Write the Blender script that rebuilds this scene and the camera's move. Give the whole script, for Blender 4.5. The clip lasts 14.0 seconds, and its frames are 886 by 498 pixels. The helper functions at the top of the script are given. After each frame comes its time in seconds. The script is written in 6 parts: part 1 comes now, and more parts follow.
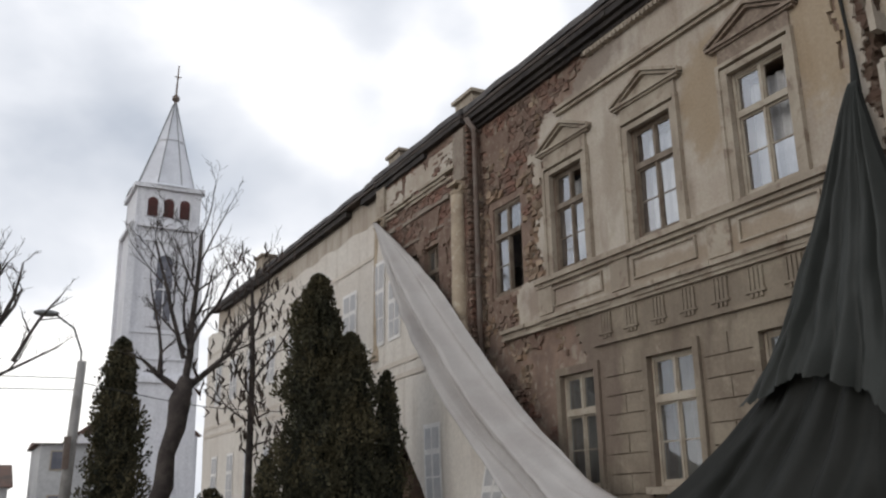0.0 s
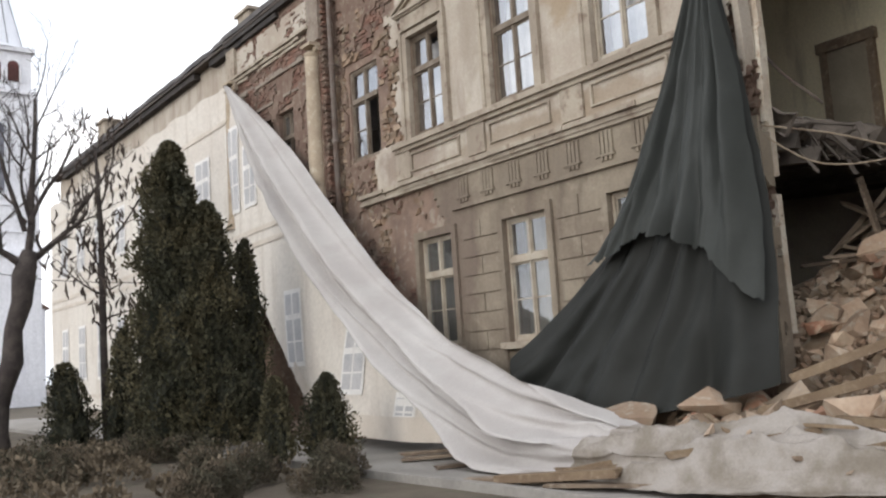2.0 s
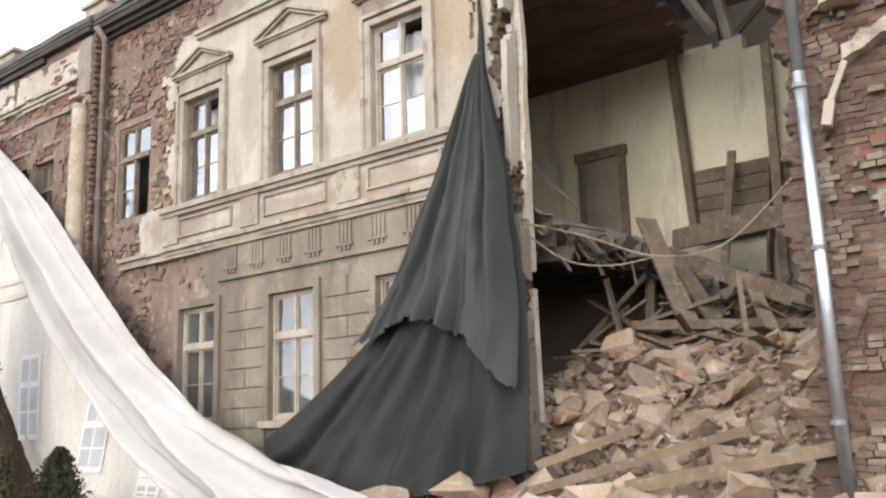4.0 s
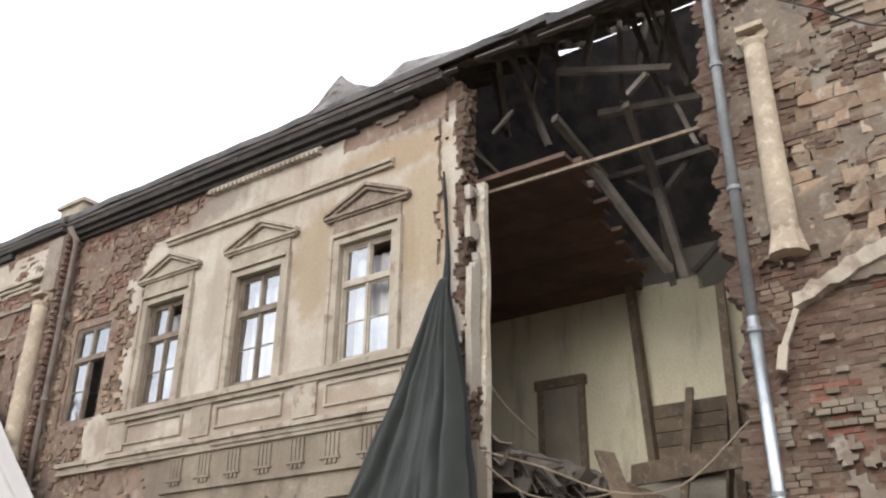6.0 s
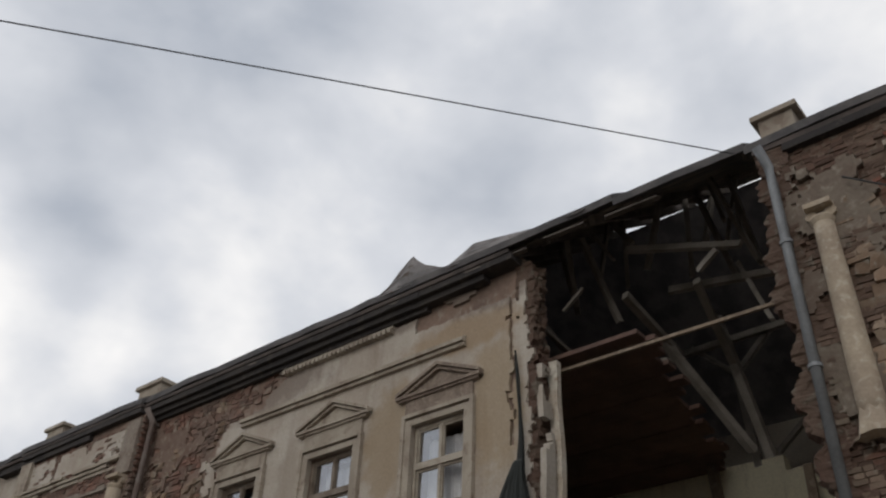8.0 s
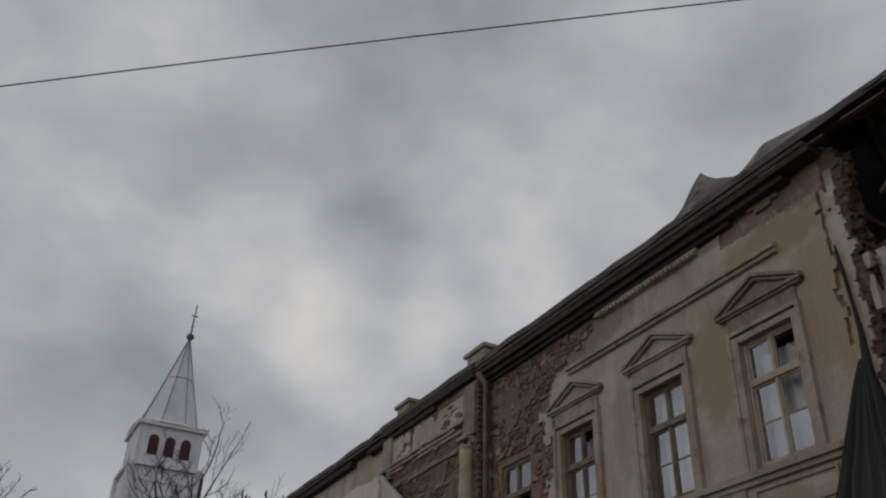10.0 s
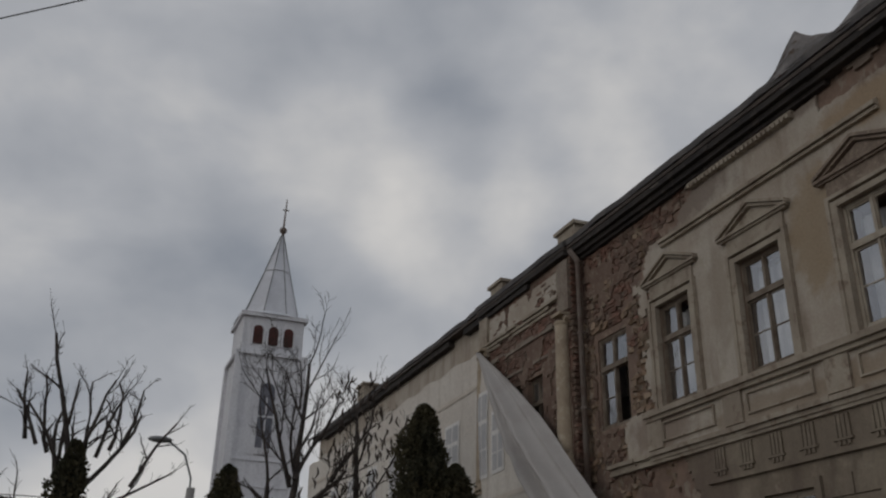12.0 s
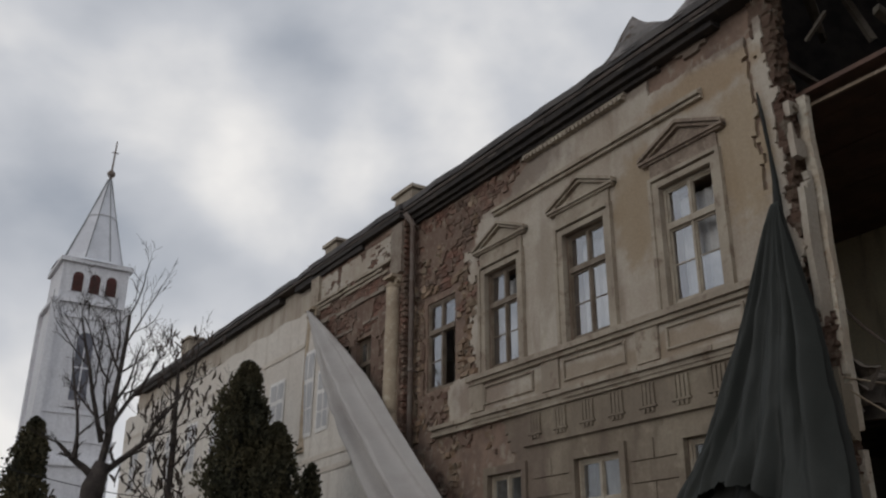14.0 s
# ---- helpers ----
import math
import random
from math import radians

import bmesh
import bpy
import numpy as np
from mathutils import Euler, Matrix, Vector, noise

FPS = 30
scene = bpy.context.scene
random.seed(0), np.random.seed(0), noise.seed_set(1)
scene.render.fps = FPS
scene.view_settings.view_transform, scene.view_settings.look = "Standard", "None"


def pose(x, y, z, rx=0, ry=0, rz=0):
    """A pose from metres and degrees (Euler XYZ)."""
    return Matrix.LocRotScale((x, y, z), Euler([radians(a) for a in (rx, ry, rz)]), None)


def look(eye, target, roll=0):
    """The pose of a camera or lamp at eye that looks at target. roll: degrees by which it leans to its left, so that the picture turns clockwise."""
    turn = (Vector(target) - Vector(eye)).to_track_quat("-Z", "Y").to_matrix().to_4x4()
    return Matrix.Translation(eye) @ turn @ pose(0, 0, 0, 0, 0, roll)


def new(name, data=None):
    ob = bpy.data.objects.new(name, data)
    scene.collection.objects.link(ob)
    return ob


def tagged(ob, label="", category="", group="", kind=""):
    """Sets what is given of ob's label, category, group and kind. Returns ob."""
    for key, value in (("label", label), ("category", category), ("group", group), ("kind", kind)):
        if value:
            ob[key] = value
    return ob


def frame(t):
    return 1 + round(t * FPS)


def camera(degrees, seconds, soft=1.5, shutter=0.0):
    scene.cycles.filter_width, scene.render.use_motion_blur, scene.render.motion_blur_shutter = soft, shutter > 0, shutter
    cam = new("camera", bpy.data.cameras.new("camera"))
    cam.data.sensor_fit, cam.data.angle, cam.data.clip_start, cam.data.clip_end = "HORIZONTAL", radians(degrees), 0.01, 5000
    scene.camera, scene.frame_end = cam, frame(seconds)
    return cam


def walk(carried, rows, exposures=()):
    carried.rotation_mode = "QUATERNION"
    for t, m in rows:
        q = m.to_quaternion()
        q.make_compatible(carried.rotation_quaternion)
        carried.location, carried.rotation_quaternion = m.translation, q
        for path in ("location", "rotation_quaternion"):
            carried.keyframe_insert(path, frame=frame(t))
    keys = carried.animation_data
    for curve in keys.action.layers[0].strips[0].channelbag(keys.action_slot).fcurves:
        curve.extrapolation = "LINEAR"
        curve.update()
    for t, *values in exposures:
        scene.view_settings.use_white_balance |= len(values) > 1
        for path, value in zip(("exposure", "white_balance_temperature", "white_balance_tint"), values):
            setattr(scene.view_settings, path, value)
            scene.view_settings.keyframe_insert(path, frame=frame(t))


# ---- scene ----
cam = camera(52.67, 14.0, soft=2.3)
# seconds, eye x, y, z, turn about x, y, z
PATH = [
    (0.0, 0.086, 0.043, 1.555, 105.98, 1.08, -27.69),
    (0.5, 0.047, 0.122, 1.540, 105.06, 0.81, -28.38),
    (1.0, 0.078, 0.105, 1.569, 102.36, 1.74, -30.63),
    (1.5, 0.100, 0.085, 1.576, 99.48, 2.59, -32.67),
    (2.0, 0.059, 0.051, 1.603, 96.86, 3.77, -36.46),
    (2.5, 0.039, 0.012, 1.576, 97.38, 3.29, -42.24),
    (2.7, 0.040, -0.025, 1.575, 97.31, 3.84, -44.72),
    (4.8, 0.166, 0.079, 1.589, 104.67, 1.18, -54.77),
    (5.0, 0.167, 0.069, 1.606, 106.27, 0.96, -55.01),
    (5.5, 0.152, 0.060, 1.630, 110.32, 0.24, -54.64),
    (6.0, 0.108, 0.035, 1.650, 115.04, -0.58, -54.87),
    (6.5, 0.091, 0.018, 1.665, 119.58, -1.04, -54.89),
    (7.0, 0.073, 0.009, 1.685, 123.25, -1.63, -54.43),
    (7.5, 0.053, -0.004, 1.684, 125.94, -1.86, -54.27),
    (8.0, 0.002, 0.002, 1.673, 126.08, -2.17, -50.71),
    (8.5, -0.068, -0.017, 1.686, 125.68, -2.06, -45.02),
    (9.0, -0.013, -0.038, 1.670, 124.61, -3.09, -38.00),
    (9.2, -0.010, -0.015, 1.657, 124.34, -2.66, -35.77),
    (11.3, -0.169, -0.094, 1.522, 115.55, -1.41, -20.77),
    (11.5, -0.182, -0.106, 1.532, 114.52, -1.35, -20.63),
    (12.0, -0.184, -0.099, 1.533, 114.16, -1.08, -21.94),
    (12.5, -0.156, -0.078, 1.545, 114.45, -0.85, -25.18),
    (13.0, -0.125, -0.073, 1.553, 114.69, -0.91, -28.46),
    (13.5, -0.092, -0.080, 1.568, 114.40, -0.65, -31.38),
    (14.0, -0.073, -0.063, 1.563, 111.78, -0.28, -32.76),
]
EXPOSURES = [(0.0, 0.42), (0.5, 0.15), (1.0, 0.35), (1.5, 0.8), (2.0, 1.35), (2.5, 1.65), (5.0, 2.15), (5.5, 2.0), (6.0, 1.75), (6.5, 1.4), (7.0, 0.95), (7.5, 0.4), (8.0, 0.05), (8.5, -0.3), (9.0, -0.5), (11.5, -0.88), (12.0, -0.79), (12.5, -0.65), (13.0, -0.55), (13.5, -0.4), (14.0, -0.23)]
walk(cam, [(t, pose(*p)) for t, *p in PATH], EXPOSURES)

# ---- sky and sun ----
# azimuth from +y towards +x, elevation, width, strength
BREAKS = [(14.8, 28.5, 9.0, 0.11), (22.2, 26.4, 8.0, 0.11), (21.5, 31.5, 5.0, -0.05), (62.0, 40.0, 30.0, 0.05), (2.0, 3.0, 12.0, 0.22), (8.0, 9.0, 14.0, 0.06)]
SUN_AZ, SUN_EL = 256.0, 17.0
world = bpy.data.worlds.new("overcast_sky")
scene.world = world
world.use_nodes = True
wn, wl = world.node_tree.nodes, world.node_tree.links
wn.clear()


def wnode(kind, **props):
    n = wn.new(kind)
    for k, v in props.items():
        if k in n.inputs:
            n.inputs[k].default_value = v
    return n


out = wn.new("ShaderNodeOutputWorld")
bg = wn.new("ShaderNodeBackground")
sky = wn.new("ShaderNodeTexSky")
sky.sky_type, sky.sun_disc = "NISHITA", False
sky.sun_elevation, sky.sun_rotation = radians(SUN_EL), radians(SUN_AZ)
sky.dust_density = 3.0
co = wn.new("ShaderNodeTexCoord")
squash = wn.new("ShaderNodeMapping")
squash.inputs["Scale"].default_value = (1.0, 1.0, 1.45)
squash.inputs["Location"].default_value = (3.1, 0.7, 1.3)
big = wnode("ShaderNodeTexNoise", Scale=2.0, Detail=5.0, Roughness=0.47, Distortion=0.15)
small = wnode("ShaderNodeTexNoise", Scale=5.5, Detail=5.0, Roughness=0.5, Distortion=0.2)
mixn = wn.new("ShaderNodeMix")
mixn.data_type = "FLOAT"
mixn.inputs[0].default_value = 0.25
ramp = wn.new("ShaderNodeValToRGB")
ramp.color_ramp.elements[0].position, ramp.color_ramp.elements[0].color = 0.35, (0.36, 0.40, 0.47, 1)
ramp.color_ramp.elements[1].position, ramp.color_ramp.elements[1].color = 0.64, (1.02, 1.0, 0.98, 1)
mid = ramp.color_ramp.elements.new(0.52)
mid.color = (0.67, 0.69, 0.735, 1)
skymul = wn.new("ShaderNodeVectorMath")
skymul.operation = "SCALE"
skymul.inputs["Scale"].default_value = 0.09
cover = wn.new("ShaderNodeMix")
cover.data_type = "RGBA"
cover.inputs[0].default_value = 0.97
wl.new(co.outputs["Generated"], squash.inputs["Vector"])
wl.new(squash.outputs[0], big.inputs["Vector"])
wl.new(squash.outputs[0], small.inputs["Vector"])
wl.new(big.outputs["Fac"], mixn.inputs[2])
wl.new(small.outputs["Fac"], mixn.inputs[3])
# brighter breaks in the cloud towards the low sun
bright = mixn.outputs[0]
for az, el, tight, amount in BREAKS:
    way = Vector((math.sin(radians(az)) * math.cos(radians(el)), math.cos(radians(az)) * math.cos(radians(el)), math.sin(radians(el))))
    dot = wn.new("ShaderNodeVectorMath")
    dot.operation = "DOT_PRODUCT"
    dot.inputs[1].default_value = way
    wl.new(co.outputs["Generated"], dot.inputs[0])
    span = wn.new("ShaderNodeMapRange")
    span.interpolation_type = "SMOOTHERSTEP"
    span.inputs["From Min"].default_value, span.inputs["From Max"].default_value = math.cos(radians(tight)), 1.0
    span.inputs["To Min"].default_value, span.inputs["To Max"].default_value = 0.0, amount
    wl.new(dot.outputs["Value"], span.inputs["Value"])
    add = wn.new("ShaderNodeMath")
    add.operation = "ADD"
    wl.new(bright, add.inputs[0])
    wl.new(span.outputs[0], add.inputs[1])
    bright = add.outputs[0]
wl.new(bright, ramp.inputs[0])
wl.new(sky.outputs[0], skymul.inputs[0])
wl.new(skymul.outputs[0], cover.inputs[6])
wl.new(ramp.outputs[0], cover.inputs[7])
wl.new(cover.outputs[2], bg.inputs["Color"])
bg.inputs["Strength"].default_value = 1.0
wl.new(bg.outputs[0], out.inputs["Surface"])
sun_data = bpy.data.lights.new("sun", "SUN")
sun_data.energy, sun_data.angle, sun_data.color = 0.42, radians(25), (1.0, 0.96, 0.9)
sun = new("sun", sun_data)
sun.matrix_world = look((-30, -6, 16.6), (10, 4, 4))


# ---- materials ----
def material(name, base, rough=0.85, metal=0.0, second=None, scale=3.0, fine=40.0, bump=0.3, streak=None, islands=0.0, objects=0.0, third=None, detail=6.0, stains=()):
    """Two-scale varied surface: base to second by broad noise, third by finer blotches, streak by tall stains."""
    m = bpy.data.materials.new(name)
    m.use_nodes = True
    nt = m.node_tree
    nd, lk = nt.nodes, nt.links
    b = nd["Principled BSDF"]
    b.inputs["Roughness"].default_value, b.inputs["Metallic"].default_value = rough, metal
    b.inputs["Specular IOR Level"].default_value = 0.3
    tc = nd.new("ShaderNodeTexCoord")
    geo = nd.new("ShaderNodeNewGeometry")
    pos = geo.outputs["Position"]

    def noise_at(s, stretch=(1, 1, 1), det=6.0, dist=0.0):
        mp = nd.new("ShaderNodeMapping")
        mp.inputs["Scale"].default_value = stretch
        lk.new(pos, mp.inputs["Vector"])
        n = nd.new("ShaderNodeTexNoise")
        n.inputs["Scale"].default_value, n.inputs["Detail"].default_value, n.inputs["Distortion"].default_value = s, det, dist
        n.inputs["Roughness"].default_value = 0.6
        lk.new(mp.outputs[0], n.inputs["Vector"])
        return n.outputs["Fac"]

    def ramp_of(fac, lo, hi):
        r = nd.new("ShaderNodeMapRange")
        r.interpolation_type = "SMOOTHSTEP"
        r.inputs["From Min"].default_value, r.inputs["From Max"].default_value = lo, hi
        lk.new(fac, r.inputs["Value"])
        return r.outputs[0]

    def mix(fac, a, c, kind="MIX"):
        x = nd.new("ShaderNodeMix")
        x.data_type, x.blend_type = "RGBA", kind
        if isinstance(fac, float):
            x.inputs[0].default_value = fac
        else:
            lk.new(fac, x.inputs[0])
        for i, v in ((6, a), (7, c)):
            if isinstance(v, tuple):
                x.inputs[i].default_value = (*v, 1) if len(v) == 3 else v
            else:
                lk.new(v, x.inputs[i])
        return x.outputs[2]

    col = tuple(base)
    if second:
        col = mix(ramp_of(noise_at(scale, det=detail), 0.38, 0.64), col, tuple(second))
    if third:
        col = mix(ramp_of(noise_at(scale * 4.3, det=8.0, dist=0.4), 0.52, 0.68), col, tuple(third))
    if streak:
        col = mix(ramp_of(noise_at(2.2, (1.0, 1.0, 0.16), 7.0), 0.48, 0.75), col, tuple(streak))
    for (cx, cy, cz), (ry, rz), tone in stains:
        # a stain, eave shade painted into some: an uneven ellipse on the wall
        mp = nd.new("ShaderNodeMapping")
        mp.inputs["Location"].default_value = (0, -cy / ry, -cz / rz)
        mp.inputs["Scale"].default_value = (0.0, 1 / ry, 1 / rz)
        lk.new(pos, mp.inputs["Vector"])
        ln = nd.new("ShaderNodeVectorMath")
        ln.operation = "LENGTH"
        lk.new(mp.outputs[0], ln.inputs[0])
        wob = nd.new("ShaderNodeMath")
        wob.operation = "MULTIPLY_ADD"
        wob.inputs[1].default_value = 1.5
        lk.new(noise_at(2.6, det=6.0), wob.inputs[0])
        lk.new(ln.outputs["Value"], wob.inputs[2])
        inside = nd.new("ShaderNodeMapRange")
        inside.interpolation_type = "SMOOTHSTEP"
        inside.inputs["From Min"].default_value, inside.inputs["From Max"].default_value = 1.5, 2.1
        inside.inputs["To Min"].default_value, inside.inputs["To Max"].default_value = 0.68, 0.0
        lk.new(wob.outputs[0], inside.inputs["Value"])
        col = mix(inside.outputs[0], col, tuple(tone))
    grain = noise_at(fine, det=5.0)
    g = nd.new("ShaderNodeMapRange")
    g.inputs["To Min"].default_value, g.inputs["To Max"].default_value = 0.72, 1.22
    lk.new(grain, g.inputs["Value"])
    col = mix(1.0, col, g.outputs[0], "MULTIPLY")
    if islands or objects:
        src = geo.outputs["Random Per Island"] if islands else nd.new("ShaderNodeObjectInfo").outputs["Random"]
        amount = islands or objects
        v = nd.new("ShaderNodeMapRange")
        v.inputs["To Min"].default_value, v.inputs["To Max"].default_value = 1 - amount, 1 + amount * 0.7
        lk.new(src, v.inputs["Value"])
        col = mix(1.0, col, v.outputs[0], "MULTIPLY")
    lk.new(col, b.inputs["Base Color"])
    if bump:
        bp = nd.new("ShaderNodeBump")
        bp.inputs["Strength"].default_value, bp.inputs["Distance"].default_value = bump, 0.02
        lk.new(noise_at(fine * 0.6, det=8.0), bp.inputs["Height"])
        lk.new(bp.outputs[0], b.inputs["Normal"])
    return m


PLASTER = material("plaster", (0.470, 0.421, 0.359), 0.9, second=(0.388, 0.330, 0.269), scale=0.75, third=(0.421, 0.372, 0.305), streak=(0.298, 0.244, 0.194), fine=22, bump=0.35, stains=(
    ((10, 9.6, 7.75), (0.55, 0.95), (0.298, 0.219, 0.132)), ((10, 7.45, 7.9), (0.5, 1.15), (0.330, 0.244, 0.149)), ((10, 8.1, 9.3), (1.2, 0.3), (0.314, 0.219, 0.128)),
    # the three dark tones below the eave: soot with the overhang's shade painted in
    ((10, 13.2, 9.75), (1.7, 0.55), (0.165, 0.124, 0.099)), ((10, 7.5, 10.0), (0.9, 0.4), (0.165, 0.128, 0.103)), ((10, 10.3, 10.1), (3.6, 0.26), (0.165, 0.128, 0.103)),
    ((10, 11.2, 5.25), (1.6, 0.2), (0.280, 0.223, 0.165)), ((10, 14.2, 5.5), (0.9, 0.45), (0.223, 0.165, 0.128)), ((10, 12.1, 7.4), (0.25, 0.9), (0.330, 0.280, 0.223)), ((10, 9.0, 5.3), (0.9, 0.22), (0.298, 0.231, 0.165))))
PLASTER_LOW = material("plaster_ashlar", (0.265, 0.223, 0.170), 0.9, second=(0.196, 0.158, 0.121), scale=0.7, third=(0.287, 0.246, 0.189), streak=(0.144, 0.113, 0.087), fine=22, bump=0.35, stains=(
    ((10, 12.9, 3.6), (0.7, 1.3), (0.151, 0.113, 0.091)), ((10, 9.6, 1.2), (2.2, 0.7), (0.151, 0.125, 0.098)), ((10, 10.4, 4.5), (1.2, 0.25), (0.204, 0.167, 0.129))))
WORN_HOOD = material("bared_hood_mortar", (0.27, 0.215, 0.17), 0.95, second=(0.19, 0.145, 0.115), scale=3.0, third=(0.33, 0.275, 0.215), fine=18, bump=0.9)
TRIM = material("stucco_trim", (0.396, 0.344, 0.275), 0.9, second=(0.292, 0.245, 0.194), scale=1.0, third=(0.232, 0.181, 0.142), fine=35, bump=0.3)
CORE = material("rough_masonry", (0.25, 0.175, 0.135), 0.95, second=(0.17, 0.12, 0.095), scale=1.1, third=(0.30, 0.25, 0.20), fine=11, bump=1.0)
BRICK = material("old_brick", (0.33, 0.17, 0.11), 0.92, second=(0.38, 0.29, 0.21), scale=0.9, third=(0.44, 0.37, 0.28), fine=26, bump=0.6, objects=0.35)
BRICK_J = material("old_brick_joined", (0.33, 0.17, 0.11), 0.92, second=(0.38, 0.29, 0.21), scale=0.9, third=(0.44, 0.37, 0.28), fine=26, bump=0.6, islands=0.35)
ROOF = material("dark_roof", (0.075, 0.07, 0.07), 0.8, second=(0.12, 0.11, 0.105), scale=2.0, fine=25, bump=0.5)
# cornice and soffit colours hold the soot and the overhang's shade together
SOOT_SHADE = material("sooty_shaded_cornice", (0.055, 0.048, 0.044), 0.92, second=(0.04, 0.036, 0.035), scale=1.2, third=(0.075, 0.064, 0.056), fine=20, bump=0.6)
SOFFIT = material("sooty_shaded_boards", (0.06, 0.05, 0.045), 0.9, second=(0.1, 0.08, 0.07), scale=1.4, fine=20, bump=0.4)
TIMBER = material("weathered_timber", (0.221, 0.170, 0.123), 0.85, second=(0.153, 0.115, 0.085), scale=2.0, third=(0.281, 0.230, 0.178), fine=30, bump=0.4, objects=0.25)
MORTAR = material("lime_mortar", (0.190, 0.157, 0.123), 0.95, second=(0.148, 0.111, 0.086), scale=1.6, third=(0.258, 0.221, 0.178), fine=16, bump=0.8)
MORTAR_RED = material("reddish_mortar", (0.169, 0.124, 0.093), 0.95, second=(0.135, 0.087, 0.065), scale=1.6, third=(0.197, 0.158, 0.124), fine=16, bump=0.8)
MORTAR_DARK = material("brown_mortar", (0.187, 0.132, 0.102), 0.95, second=(0.145, 0.093, 0.072), scale=1.6, third=(0.272, 0.221, 0.170), fine=16, bump=0.8)
TIMBER_TAN = material("fresh_broken_timber", (0.210, 0.154, 0.101), 0.85, second=(0.154, 0.108, 0.070), scale=2.0, third=(0.259, 0.199, 0.140), fine=30, bump=0.4, objects=0.2)
FLAP = material("old_roof_sheet", (0.13, 0.12, 0.115), 0.7, metal=0.2, second=(0.24, 0.22, 0.21), scale=1.8, third=(0.10, 0.07, 0.05), fine=20, bump=0.4)
TIMBER_GREY = material("grey_timber", (0.26, 0.235, 0.205), 0.85, second=(0.18, 0.16, 0.135), scale=2.0, fine=30, bump=0.4)
TIMBER_DARK = material("dark_timber", (0.17, 0.145, 0.125), 0.9, second=(0.11, 0.095, 0.085), scale=2.0, fine=30, bump=0.4, objects=0.25)
CREAM = material("cream_wall", (0.79, 0.73, 0.55), 0.9, second=(0.71, 0.645, 0.48), scale=0.6, streak=(0.40, 0.35, 0.26), fine=20, bump=0.1)
CEIL = material("ceiling_boards", (0.13, 0.085, 0.07), 0.9, second=(0.19, 0.115, 0.09), scale=1.1, fine=22, bump=0.3)
ROOM = material("room_plaster", (0.46, 0.42, 0.35), 0.9, second=(0.36, 0.32, 0.27), scale=0.9, fine=20)
STONE = material("rubble_stone", (0.332, 0.258, 0.192), 0.95, second=(0.265, 0.185, 0.129), scale=1.8, third=(0.345, 0.298, 0.239), fine=22, bump=0.6, objects=0.3)
STONE_J = material("rubble_chips", (0.281, 0.214, 0.156), 0.95, second=(0.226, 0.153, 0.104), scale=1.8, third=(0.318, 0.275, 0.220), fine=22, bump=0.6, islands=0.35)
DUST = material("rubble_dust", (0.233, 0.172, 0.119), 0.97, second=(0.178, 0.122, 0.082), scale=2.0, third=(0.275, 0.233, 0.184), fine=9, bump=1.0)
TARP = material("green_black_tarp", (0.013, 0.014, 0.012), 0.7, second=(0.019, 0.020, 0.018), scale=0.8, fine=60, bump=0.15)
CLOTH = material("white_cloth", (0.425, 0.404, 0.388), 0.8, second=(0.376, 0.351, 0.335), scale=0.7, fine=50, bump=0.1)
BANNER = material("printed_banner", (0.654, 0.611, 0.550), 0.8, second=(0.602, 0.550, 0.490), scale=0.4, fine=12, bump=0.05, streak=(0.516, 0.464, 0.404))
PRINT = material("banner_print_line", (0.756, 0.738, 0.711), 0.8, second=(0.711, 0.693, 0.666), scale=1.0, fine=12, bump=0.0)
PRINT_PANE = material("banner_print_pane", (0.42, 0.42, 0.43), 0.8, second=(0.50, 0.49, 0.49), scale=2.0, fine=12, bump=0.0)
ZINC = material("zinc_pipe", (0.23, 0.24, 0.245), 0.55, metal=0.4, second=(0.18, 0.185, 0.19), scale=2.0, fine=30, bump=0.05)
ZINC_NEW = material("bright_zinc_pipe", (0.52, 0.54, 0.56), 0.38, metal=0.85, second=(0.40, 0.42, 0.44), scale=3.0, fine=30, bump=0.05)
RUST_PIPE = material("rusty_pipe", (0.16, 0.12, 0.10), 0.7, second=(0.2, 0.17, 0.15), scale=3.0, fine=30, bump=0.1)
WHITEWASH = material("church_render", (0.74, 0.74, 0.77), 0.9, second=(0.66, 0.66, 0.69), scale=0.25, streak=(0.60, 0.60, 0.63), fine=6, bump=0.1)
SPIRE = material("spire_sheet", (0.66, 0.67, 0.71), 0.5, metal=0.2, second=(0.58, 0.59, 0.63), scale=0.5, fine=8, bump=0.05)
LOUVRE = material("brown_louvre", (0.12, 0.05, 0.045), 0.8, second=(0.09, 0.045, 0.04), scale=2.0)
WOOD_FRAME = material("brown_window_frame", (0.15, 0.115, 0.085), 0.7, second=(0.23, 0.19, 0.15), scale=3.0, fine=40, bump=0.2)
PALE_FRAME = material("pale_window_frame", (0.42, 0.37, 0.30), 0.7, second=(0.33, 0.28, 0.22), scale=3.0, fine=40, bump=0.2)
BARK = material("bark", (0.045, 0.037, 0.034), 0.95, second=(0.075, 0.062, 0.055), scale=4.0, fine=25, bump=0.8)
POD = material("dry_pods", (0.06, 0.045, 0.04), 0.9, second=(0.09, 0.07, 0.055), scale=5.0)
THUJA = material("thuja_leaf", (0.042, 0.042, 0.025), 0.85, second=(0.09, 0.078, 0.043), scale=1.0, fine=20, bump=0, islands=0.4)
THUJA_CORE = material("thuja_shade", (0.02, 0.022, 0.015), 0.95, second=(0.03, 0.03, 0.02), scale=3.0)
